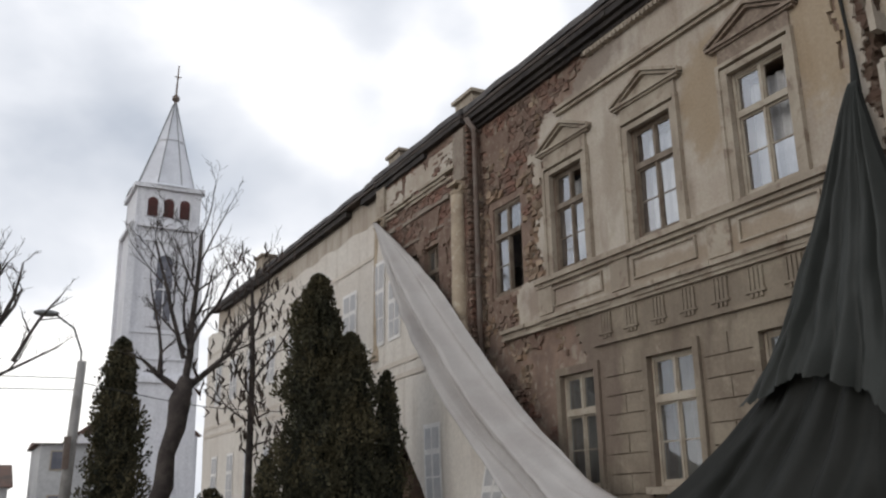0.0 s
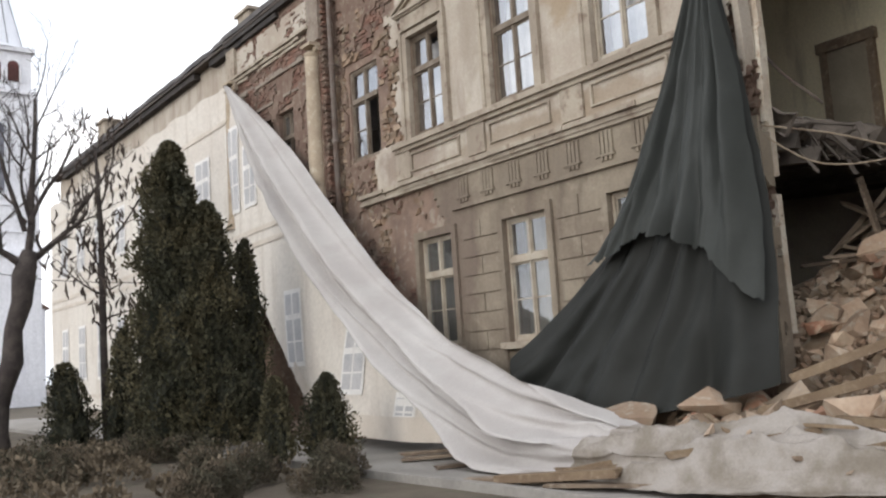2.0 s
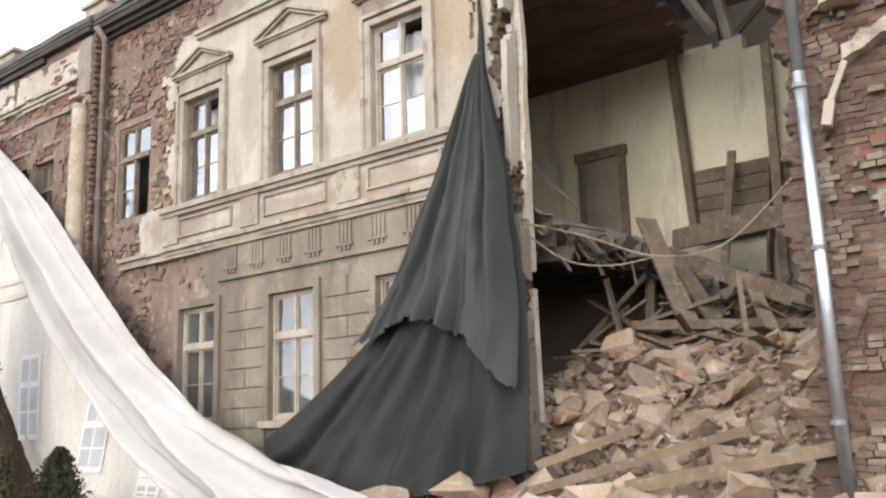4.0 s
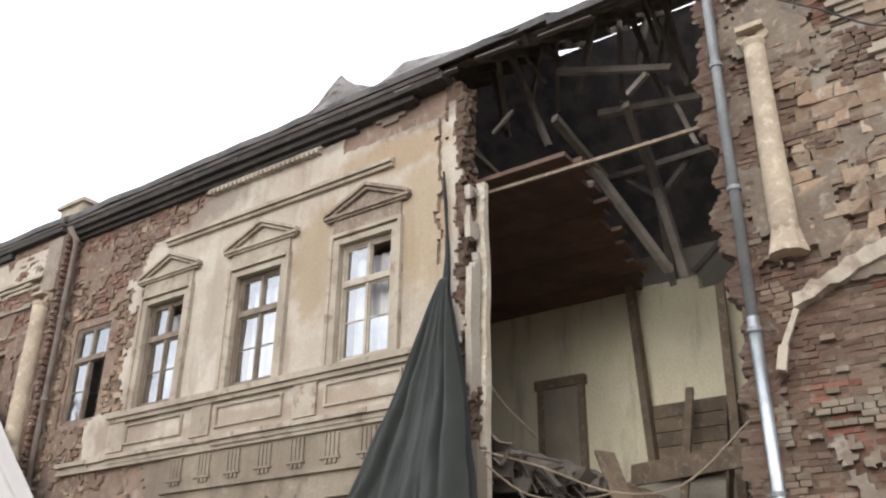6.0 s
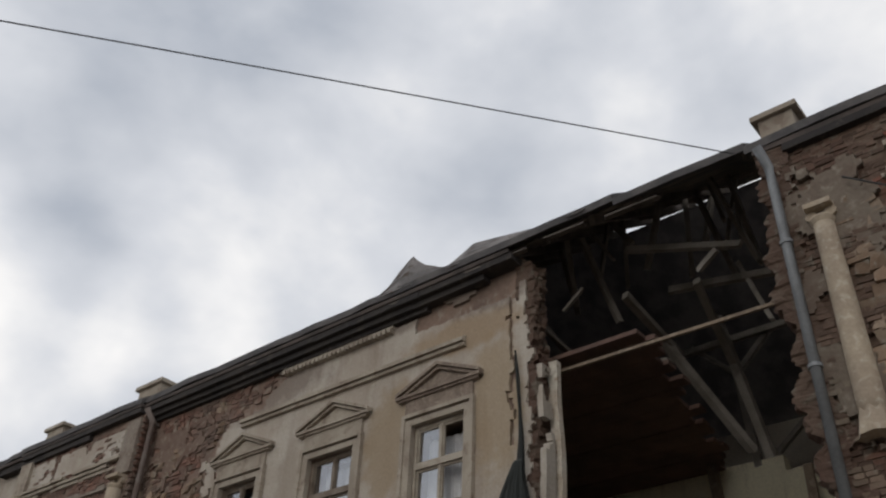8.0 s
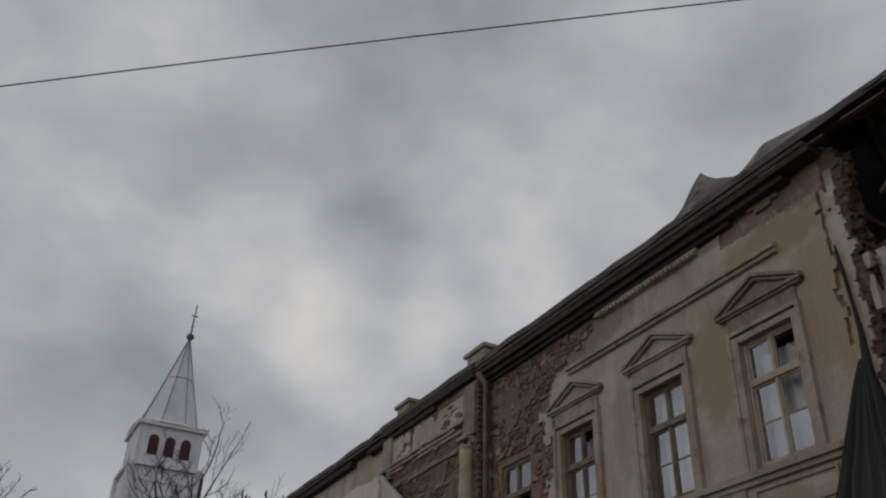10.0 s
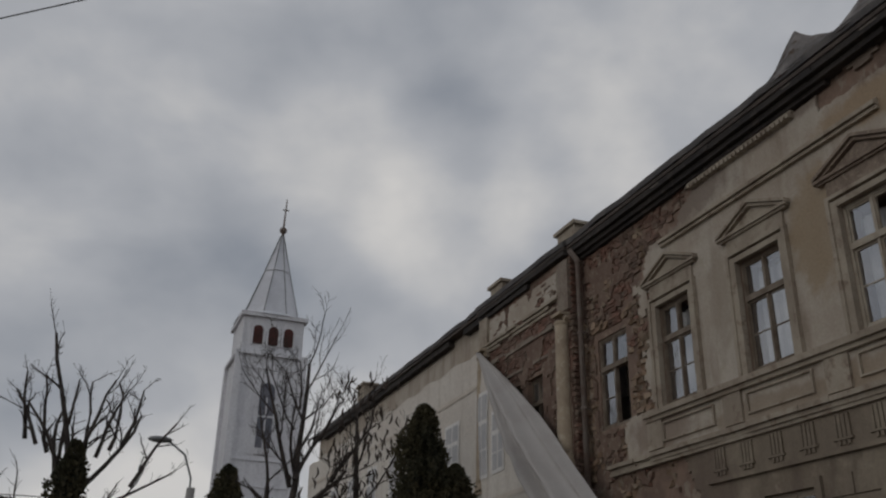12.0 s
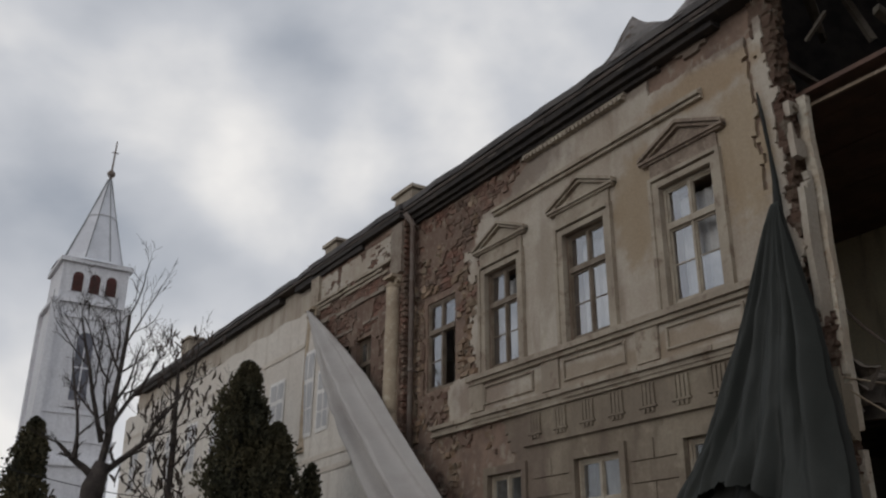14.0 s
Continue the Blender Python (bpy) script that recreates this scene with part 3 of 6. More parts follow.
flap.modifiers.new("thickness", "SOLIDIFY").thickness = 0.02

# ---- facade ornament ----
trim_sill = thing("trim_sill_course", "cream stucco sill course with weathered ledge", "trim", kind="structure")
part("ledge", boxes((9.86, 10.06, 6.98, 14.6, 5.74, 5.84), (9.92, 10.06, 6.98, 14.6, 5.66, 5.74)), TRIM, trim_sill)
for y0, y1 in ((7.75, 9.25), (10.15, 11.7), (12.55, 14.1)):
    part("apron_panel", boxes((9.955, 10.02, y0, y1, 5.22, 5.25), (9.955, 10.02, y0, y1, 5.56, 5.59), (9.955, 10.02, y0, y0 + 0.04, 5.25, 5.56), (9.955, 10.02, y1 - 0.04, y1, 5.25, 5.56)), TRIM, trim_sill)
for y in (9.65, 12.05, 14.35):
    part("pier_block", boxes((9.95, 10.03, y - 0.24, y + 0.24, 5.12, 5.66)), TRIM, trim_sill)
trim_string = thing("trim_string_course", "moulded stucco string course, chipped brick under it", "trim", kind="structure")
bm = bmesh.new()
y = 6.98
while y < 16.0:
    w = random.uniform(0.35, 0.8)
    e = min(y + w, 16.0)
    drop = random.uniform(0, 0.03) + (0.05 if y > 14 else 0)
    box(bm, 9.80 + random.uniform(0, 0.03) + drop, 10.06, y, e, 4.98, 5.06)
    box(bm, 9.87 + random.uniform(0, 0.03) + drop, 10.06, y, e, 4.90, 4.98)
    box(bm, 9.93, 10.06, y, e, 4.84, 4.90)
    y = e
part("mouldings", bm, TRIM, trim_string)
frieze = thing("trim_triglyph_frieze", "stucco frieze with grooved triglyph blocks and drops", "trim", kind="structure")
part("frieze_band", boxes((9.99, 10.06, 6.98, 12.9, 4.30, 4.84)), PLASTER_LOW, frieze)
k = 0
y = 12.55
while y > 7.1:
    bm = bmesh.new()
    for i in range(4):
        box(bm, 9.955, 10.0, y - 0.16 + i * 0.083, y - 0.10 + i * 0.083, 4.46, 4.80)
    box(bm, 9.945, 10.0, y - 0.19, y + 0.19, 4.42, 4.455)
    for i in range(3):
        box(bm, 9.955, 10.0, y - 0.13 + i * 0.09, y - 0.08 + i * 0.09, 4.35, 4.415)
    part("triglyph", bm, PLASTER_LOW, frieze)
    y -= 0.70
part("frieze_ledge", boxes((9.95, 10.06, 6.98, 12.9, 4.24, 4.30)), PLASTER_LOW, frieze)
trim_fillet = thing("trim_fillet", "double stucco fillet below the cornice", "trim", kind="structure")
part("fillet", boxes((9.93, 10.02, 8.05, 13.65, 9.06, 9.12), (9.88, 10.02, 8.05, 13.65, 9.13, 9.20), (9.95, 10.02, 8.05, 13.65, 9.205, 9.25)), TRIM, trim_fillet)
cornice = thing("trim_cornice", "stepped eave cornice, black with soot and painted-in shade, broken in places", "trim", kind="structure")
rnd = random.Random(63)
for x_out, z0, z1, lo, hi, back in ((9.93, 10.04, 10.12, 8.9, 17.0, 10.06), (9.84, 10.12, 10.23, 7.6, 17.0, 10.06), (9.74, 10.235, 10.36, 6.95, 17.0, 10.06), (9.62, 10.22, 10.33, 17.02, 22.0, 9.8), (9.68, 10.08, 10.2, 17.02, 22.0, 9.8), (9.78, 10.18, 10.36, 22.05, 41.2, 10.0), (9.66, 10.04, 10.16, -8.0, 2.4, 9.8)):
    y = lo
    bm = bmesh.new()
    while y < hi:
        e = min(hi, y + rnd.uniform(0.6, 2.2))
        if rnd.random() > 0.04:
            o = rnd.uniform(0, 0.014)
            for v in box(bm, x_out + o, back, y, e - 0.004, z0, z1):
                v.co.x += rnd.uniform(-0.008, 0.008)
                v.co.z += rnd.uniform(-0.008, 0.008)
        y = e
    part("cornice_moulding", bm, SOOT_SHADE, cornice)
dentils = thing("trim_dentils", "short row of stucco dentils under the eave", "trim", kind="structure")
bm = boxes((9.93, 10.02, 9.7, 12.6, 9.95, 10.0))
y = 9.72
while y < 12.55:
    box(bm, 9.88, 10.01, y, y + 0.07, 9.86, 9.95)
    y += 0.115
part("dentil_row", bm, TRIM, dentils)


def pediment(y0, y1, worn):
    """Surround, frieze and triangular hood of an upper window."""
    p = thing("trim_window_hood", "stucco window surround under a triangular pediment" if not worn else "broken grey window pediment with stucco fallen off", "trim", "window hoods", "structure")
    mat = TRIM if not worn else WORN_HOOD
    part("surround", boxes((9.94, 10.05, y0 - 0.17, y0, 5.86, 8.0), (9.94, 10.05, y1, y1 + 0.17, 5.86, 8.0), (9.94, 10.05, y0, y1, UP_Z[1], 8.0), (9.91, 10.0, y0 - 0.2, y0 - 0.13, 5.86, 8.04), (9.91, 10.0, y1 + 0.13, y1 + 0.2, 5.86, 8.04), (9.91, 10.0, y0 - 0.2, y1 + 0.2, 8.04, 8.1)), TRIM, p)
    part("hood_frieze", boxes((9.95, 10.03, y0 - 0.16, y1 + 0.16, 8.1, 8.36)), mat, p)
    a, b, c = y0 - 0.34, y1 + 0.34, (y0 + y1) / 2
    part("hood_cornice", boxes((9.87, 10.03, a, b, 8.40, 8.45), (9.91, 10.03, a + 0.05, b - 0.05, 8.36, 8.40)), mat, p)
    bm = bmesh.new()
    for x0, t, o in ((9.86, 0.06, 0.0), (9.91, 0.05, -0.06)):
        for s, e in (((a, 8.45), (c, 8.83)), ((b, 8.45), (c, 8.83))):
            v = []
            for x in (x0, 10.03):
                v.append([bm.verts.new((x, q[0], q[1] + o + d)) for q, d in ((s, 0), (e, 0), (e, t), (s, t))])
            f, g = v
            bm.faces.new(f)
            bm.faces.new(list(reversed(g)))
            for i in range(4):
                bm.faces.new((f[i], g[i], g[(i + 1) % 4], f[(i + 1) % 4]))
    bmesh.ops.recalc_face_normals(bm, faces=bm.faces[:])
    part("raking_cornice", bm, mat, p)
    bm = bmesh.new()
    for x0, g in ((9.975, 0.12), (9.95, 0.40)):
        f = [bm.verts.new((x0, q, z)) for q, z in ((a + g, 8.45), (b - g, 8.45), (c, 8.80 - g * 0.45))]
        h_ = [bm.verts.new((10.03, q.co.y, q.co.z)) for q in f]
        bm.faces.new(f)
        for i in range(3):
            bm.faces.new((f[i], h_[i], h_[(i + 1) % 3], f[(i + 1) % 3]))
    bmesh.ops.recalc_face_normals(bm, faces=bm.faces[:])
    part("tympanum", bm, mat, p)


pediment(*UP[1], False)
pediment(*UP[2], False)
pediment(*UP[3], True)


def window(n, y0, y1, z0, z1, x, frame_mat, glass, gone=(), ajar=False, curtain=True, label="tall old casement window with dusty panes"):
    """Casement: outer frame, transom, mullion, upper lights, lower sashes with one glazing bar each."""
    w = thing(f"window_{n}", label, "window", "facade windows", "structure")
    zt = z0 + (z1 - z0) * 0.655
    c = (y0 + y1) / 2
    part("window_frame", boxes((x, x + 0.1, y0, y0 + 0.05, z0, z1), (x, x + 0.1, y1 - 0.05, y1, z0, z1), (x, x + 0.1, y0 + 0.06, y1 - 0.06, z1 - 0.06, z1), (x, x + 0.1, y0 + 0.06, y1 - 0.06, z0, z0 + 0.07)), frame_mat, w)
    part("transom", boxes((x - 0.03, x + 0.1, y0 + 0.06, y1 - 0.06, zt - 0.05, zt + 0.05)), frame_mat, w)
    part("mullion", boxes((x - 0.01, x + 0.09, c - 0.024, c + 0.024, z0 + 0.07, zt - 0.05), (x - 0.01, x + 0.09, c - 0.03, c + 0.03, zt + 0.05, z1 - 0.06)), frame_mat, w)
    for i, (a, b) in enumerate(((y0 + 0.06, c - 0.024), (c + 0.024, y1 - 0.06))):
        for j, (d, e) in enumerate(((z0 + 0.07, zt - 0.05), (zt + 0.05, z1 - 0.06))):
            if ajar and i == 0 and j == 0:
                continue
            bar = [(x + 0.02, x + 0.06, a, a + 0.026, d, e), (x + 0.02, x + 0.06, b - 0.026, b, d, e), (x + 0.02, x + 0.06, a + 0.026, b - 0.026, d, d + 0.035), (x + 0.02, x + 0.06, a + 0.026, b - 0.026, e - 0.035, e)]
            mz = (d + e) / 2
            if j == 0:
                bar.append((x + 0.025, x + 0.055, a + 0.026, b - 0.026, mz - 0.010, mz + 0.010))
            sash = part("sash", boxes(*bar), frame_mat, w)
            panes = ((d + 0.035, mz - 0.010), (mz + 0.010, e - 0.035)) if j == 0 else ((d + 0.035, e - 0.035),)
            for k, (g, h_) in enumerate(panes):
                if (i, j, k) in gone:
                    continue
                tilt = random.uniform(-0.006, 0.006)
                bm = bmesh.new()
                bm.faces.new([bm.verts.new(p) for p in ((x + 0.04 + tilt, a + 0.022, g - 0.005), (x + 0.04 - tilt, a + 0.022, h_ + 0.005), (x + 0.04 - tilt, b - 0.022, h_ + 0.005), (x + 0.04 + tilt, b - 0.022, g - 0.005))])
                pane = part("pane", bm, glass, sash)
                pane.visible_shadow = False
    if curtain:
        part("curtain", sheet(lambda u, v: Vector((x + 0.3 + 0.03 * math.sin(u * 40), y0 + 0.05 + (y1 - y0 - 0.1) * u, z0 + 0.05 + (z1 - z0) * 0.9 * v)), 40, 1), CURTAIN, w, "thin white curtain")
    part("dark_room", boxes((10.95, 11.0, y0 - 0.3, y1 + 0.3, z0 - 0.2, z1 + 0.2)), ROOM, w, "dim room behind the window")
    return w


window(1, *UP[0], *UP_Z, 10.1, WOOD_FRAME, GLASS, ajar=True, curtain=False, label="weathered casement with one lower sash standing open")
window(2, *UP[1], *UP_Z, 10.08, WOOD_FRAME, GLASS, gone=((0, 1, 0),))
window(3, *UP[2], *UP_Z, 10.08, WOOD_FRAME, GLASS)
window(4, *UP[3], *UP_Z, 10.06, PALE_FRAME, GLASS, gone=((0, 1, 0), (0, 0, 1)), label="pale casement window with two panes missing")
for n, (a, b) in enumerate(LOW):
    window(5 + n, a, b, *LOW_Z, 10.08, PALE_FRAME, GLASS_LOW, curtain=False, label="ground-floor casement with grey dusty glass")
    t = thing("trim_low_surround", "plain stucco surround of a ground-floor window", "trim", "ground-floor surrounds", "structure")
    part("surround", boxes((9.96, 10.06, a - 0.13, a, 1.7, 4.0), (9.96, 10.06, b, b + 0.13, 1.7, 4.0), (9.96, 10.06, a, b, 3.86, 4.0)), PLASTER_LOW, t)
    part("sill", boxes((9.88, 10.08, a - 0.16, b + 0.16, 1.66, 1.77)), TRIM, t)
window(8, 18.5, 19.3, 5.87, 7.7, 9.9, WOOD_FRAME, GLASS_LOW, curtain=False, label="narrow dark casement between brick jambs")
window(9, 19.6, 20.4, 5.87, 7.7, 9.9, WOOD_FRAME, GLASS_LOW, curtain=False, label="narrow dark casement between brick jambs")

# ---- drainpipes ----
def drainpipe(y, x, z0, zm, z1, mat_low, mat_high, label):
    d = thing("drainpipe", label, "drainpipe", "drainpipes")
    bm = bmesh.new()
    tube(bm, [(x, y, zm), (x, y, z1 - 0.3), (x - 0.02, y, z1), (x - 0.2, y + 0.05, z1 + 0.25)], 0.065, 12)
    part("upper_pipe", bm, mat_high, d, smooth=True)
    bm = bmesh.new()
    tube(bm, [(x, y - 0.02, z0), (x, y, zm + 0.05)], 0.07, 12)
    part("lower_pipe", bm, mat_low, d, smooth=True)
    z = z0 + 0.9
    while z < z1:
        bm = bmesh.new()
        tube(bm, [(x, y, z - 0.025), (x, y, z + 0.025)], 0.085, 12)
        box(bm, x + 0.05, x + 0.2, y - 0.02, y + 0.02, z - 0.02, z + 0.02)
        part("bracket", bm, mat_high, d)
        z += 1.75


drainpipe(16.75, 9.86, 0.3, 2.0, 10.0, RUST_PIPE, RUST_PIPE, "brown rusty drainpipe in the corner of the facade")
drainpipe(2.58, 9.55, 0.6, 5.1, 9.75, ZINC_NEW, ZINC, "zinc drainpipe, bright new section below, dull above")


# ---- columns on the bays ----
def half_column(y, x, z0, z1, r0, r1, label):
    c = thing("engaged_column", label, "column", "engaged columns")
    bm = bmesh.new()
    n = 10
    pts = [(x, y, z0 + (z1 - z0) * i / n) for i in range(n + 1)]
    tube(bm, pts, [r0 + (r1 - r0) * i / n + 0.012 * noise.noise(Vector((i, y, 0))) for i in range(n + 1)], 16)
    part("shaft", bm, COLUMN, c, smooth=True)
    bm = bmesh.new()
    tube(bm, [(x, y, z0 - 0.16), (x, y, z0 - 0.10), (x, y, z0 + 0.06), (x, y, z0 + 0.16)], [r0 * 1.42, r0 * 1.36, r0 * 1.12, r0 * 1.0], 8)
    part("base", bm, COLUMN, c)
    bm = bmesh.new()
    tube(bm, [(x, y, z1 - 0.02), (x, y, z1 + 0.05), (x, y, z1 + 0.08)], [r1 * 1.02, r1 * 1.2, r1 * 1.05], 16)
    for s in (-1, 1):
        tube(bm, [(x - 0.02, y + s * r1 * 0.95, z1 + 0.16), (x + 0.12, y + s * r1 * 0.95, z1 + 0.16)], 0.075, 10)
    box(bm, x - r1, x + 0.15, y - r1 * 1.3, y + r1 * 1.3, z1 + 0.22, z1 + 0.29)
    part("capital", bm, COLUMN, c, "worn scrolled capital")


half_column(2.12, 9.66, 5.98, 8.66, 0.16, 0.13, "worn ochre half column, its foot broken off")
half_column(17.28, 9.66, 5.4, 8.5, 0.19, 0.16, "ochre half column beside the drainpipe")
half_column(21.75, 9.66, 5.4, 8.9, 0.19, 0.16, "grey half column at the bay's far corner")

# ---- church tower ----
tower = thing("church_tower", "white church tower with a pale sheet-metal spire", "church tower")
TX, TY = 12.63, 72.7
part("lower_shaft", boxes((TX - 2.95, TX + 2.95, TY - 2.95, TY + 2.95, 0, 10.8)), WHITEWASH, tower)
part("lower_cornice", boxes((TX - 3.15, TX + 3.15, TY - 3.15, TY + 3.15, 10.8, 11.0), (TX - 3.05, TX + 3.05, TY - 3.05, TY + 3.05, 11.0, 11.25)), WHITEWASH, tower)
bm = bmesh.new()
H = 2.62
box(bm, TX - H, TX + H, TY - H, TY + H, 11.25, 23.2)
for sx in (-1, 1):
    for sy in (-1, 1):
        part("corner_pilaster", boxes((TX + sx * H - 0.28, TX + sx * H + 0.28, TY + sy * H - 0.28, TY + sy * H + 0.28, 11.25, 23.0)), WHITEWASH, tower)
part("middle_shaft", bm, WHITEWASH, tower)
part("string_band", boxes((TX - 2.9, TX + 2.9, TY - 2.9, TY + 2.9, 23.0, 23.25)), WHITEWASH, tower)
part("belfry", boxes((TX - 2.5, TX + 2.5, TY - 2.5, TY + 2.5, 23.25, 26.3)), WHITEWASH, tower)
part("top_cornice", boxes((TX - 2.75, TX + 2.75, TY - 2.75, TY + 2.75, 26.3, 26.65)), WHITEWASH, tower)


def arch_panel(bm, y, x, w, z0, z1, depth, n=10):
    """Upright arched slab facing the street, thick by depth."""
    r = w / 2
    prof = [(x - r, z0), (x + r, z0)] + [(x + r * math.cos(a * math.pi / n), z1 - r + r * math.sin(a * math.pi / n)) for a in range(n + 1)]
    f = [bm.verts.new((p, y, q)) for p, q in prof]
    g = [bm.verts.new((p, y + depth, q)) for p, q in prof]
    bm.faces.new(f)
    for i in range(len(f)):
        bm.faces.new((f[i], g[i], g[(i + 1) % len(f)], f[(i + 1) % len(f)]))


for i in (-1, 0, 1):
    bm = bmesh.new()
    arch_panel(bm, TY - 2.56, TX + i * 1.25, 0.8, 24.0, 25.6, 0.1)
    part("belfry_opening", bm, LOUVRE, tower, "brown louvred belfry arch")
    bm = bmesh.new()
    for k in range(6):
        box(bm, TX + i * 1.25 - 0.36, TX + i * 1.25 + 0.36, TY - 2.62, TY - 2.55, 24.1 + k * 0.22, 24.14 + k * 0.22)
    part("louvre", bm, LOUVRE, tower)
    for k in (-1, 1):
        bm = bmesh.new()
        tube(bm, [(TX + i * 1.25 + k * 0.5, TY - 2.58, 23.9), (TX + i * 1.25 + k * 0.5, TY - 2.58, 25.1)], 0.1, 8)
        part("colonnette", bm, WHITEWASH, tower)
for w, dz, d, mat in ((2.3, 0.5, 0.10, WHITEWASH), (1.75, 0.25, 0.16, WHITEWASH), (1.2, 0.0, 0.20, LOUVRE_GREY)):
    bm = bmesh.new()
    arch_panel(bm, TY - 2.62 - d, TX - 0.05, w, 15.6 - dz, 20.8 + dz, 0.3)
    part("arched_window", bm, mat, tower)
part("window_post", boxes((TX - 0.1, TX + 0.0, TY - 2.86, TY - 2.7, 15.6, 19.6), (TX - 0.65, TX + 0.55, TY - 2.86, TY - 2.7, 18.0, 18.12)), WHITEWASH, tower)
for z in (12.6, 14.6, 21.9):
    part("thin_band", boxes((TX - 2.7, TX + 2.7, TY - 2.72, TY - 2.6, z, z + 0.12)), WHITEWASH, tower)
bm = bmesh.new()
rings = []
for z, r in ((26.6, 2.85), (27.0, 2.45), (29.0, 1.85), (31.2, 1.18), (31.32, 1.24), (31.4, 1.15), (33.6, 0.5), (35.0, 0.12)):
    ring = []
    for k in range(8):
        a = (k + 0.5) * math.tau / 8
        q = 1.08 if z < 26.9 else 1.0
        ring.append(bm.verts.new((TX + 0.045 * (z - 26.6) + r * q * math.cos(a), TY + r * q * math.sin(a), z)))
    rings.append(ring)
for a, b in zip(rings, rings[1:]):
    for k in range(8):
        bm.faces.new((a[k], a[(k + 1) % 8], b[(k + 1) % 8], b[k]))
bm.faces.new(rings[-1])
part("spire", bm, SPIRE, tower, "pale sheet-metal eight-sided spire")
bm = bmesh.new()
for k in range(8):
    a = (k + 0.5) * math.tau / 8
    tube(bm, [(TX + 2.46 * math.cos(a), TY + 2.46 * math.sin(a), 27.0), (TX + 0.2 + 1.2 * math.cos(a), TY + 1.2 * math.sin(a), 31.2), (TX + 0.37 + 0.14 * math.cos(a), TY + 0.14 * math.sin(a), 35.0)], 0.045, 5)
part("spire_seam", bm, ZINC, tower)
bm = bmesh.new()
bmesh.ops.create_icosphere(bm, subdivisions=2, radius=0.34, matrix=Matrix.Translation(((TX + 0.4), TY, 35.55)))
tube(bm, [((TX + 0.4), TY, 34.9), ((TX + 0.4), TY, 35.5)], 0.12, 8)
part("ball", bm, RUST_PIPE, tower, "dark ball below the cross")
bm = bmesh.new()
tube(bm, [((TX + 0.4), TY, 35.8), ((TX + 0.4) + 0.08, TY, 38.7)], [0.09, 0.05], 6)
beam(bm, ((TX + 0.4) - 0.22, TY, 37.6), ((TX + 0.4) + 0.34, TY, 37.6), 0.08, 0.08)
part("cross", bm, RUST_PIPE, tower, "thin dark iron cross")
nave = thing("church_nave", "white church body behind the tower", "church")
part("nave_wall", boxes((TX - 4.5, TX + 4.5, TY + 2.95, TY + 22, 0, 7.5)), WHITEWASH, nave)
bm = bmesh.new()
v = [bm.verts.new(p) for p in ((TX - 4.9, TY + 2.9, 7.4), (TX + 4.9, TY + 2.9, 7.4), (TX, TY + 2.9, 11.0), (TX - 4.9, TY + 22, 7.4), (TX + 4.9, TY + 22, 7.4), (TX, TY + 22, 11.0))]
for f in ((0, 1, 2), (5, 4, 3), (0, 2, 5, 3), (2, 1, 4, 5), (0, 3, 4, 1)):
    bm.faces.new([v[i] for i in f])
part("nave_roof", bm, TILE, nave)

# ---- printed banner on the far wing ----
BX = 9.55
TOP = [(9.6, 21.83, 9.12), (9.33, 18.85, 5.9), (9.07, 16.4, 3.6), (8.8, 13.95, 2.05), (8.55, 11.9, 0.95), (8.35, 10.6, 0.35)]


def banner_top(y):
    if y >= 21.83:
        return 9.15 + 0.05 * math.sin(y * 3.0)
    for k in range(60):
        p = curve_at(TOP, k / 60)
        if p.y <= y:
            return p.z
    return 0.35


def banner_hem(y):
    if y > 21.2:
        return 0.45 + 0.1 * math.sin(y * 1.3)
    if y > 19.9:
        return 0.45 + (21.2 - y) / 1.3 * 2.7
    if y > 16.6:
        return 3.15 - (19.9 - y) / 3.3 * 2.85
    return 0.3 - 0.1 * math.sin((16.6 - y) / 6 * math.pi)


def banner_x(y, z):
    lean = max(0.0, (21.8 - y) / 11.5)
    x = BX - 1.1 * lean * min(1.0, max(0.0, 1.15 - z * 0.09))
    return x + 0.035 * noise.noise(Vector((y * 0.7, z * 0.5, 4))) + 0.02 * noise.noise(Vector((y * 3.1, z * 0.35, 9)))


def banner_point(u, v, off=0.0):
    y = 40.9 - u * 30.3
    z0, z1 = banner_hem(y), banner_top(y)
    z = z0 + (max(z1, z0 + 0.02) - z0) * v
    return Vector((banner_x(y, z) - off, y, z))


banner = thing("printed_banner", "translucent cream mesh banner printed with facade windows", "banner")
part("mesh_sheet", sheet(banner_point, 220, 36), BANNER, banner, smooth=True)


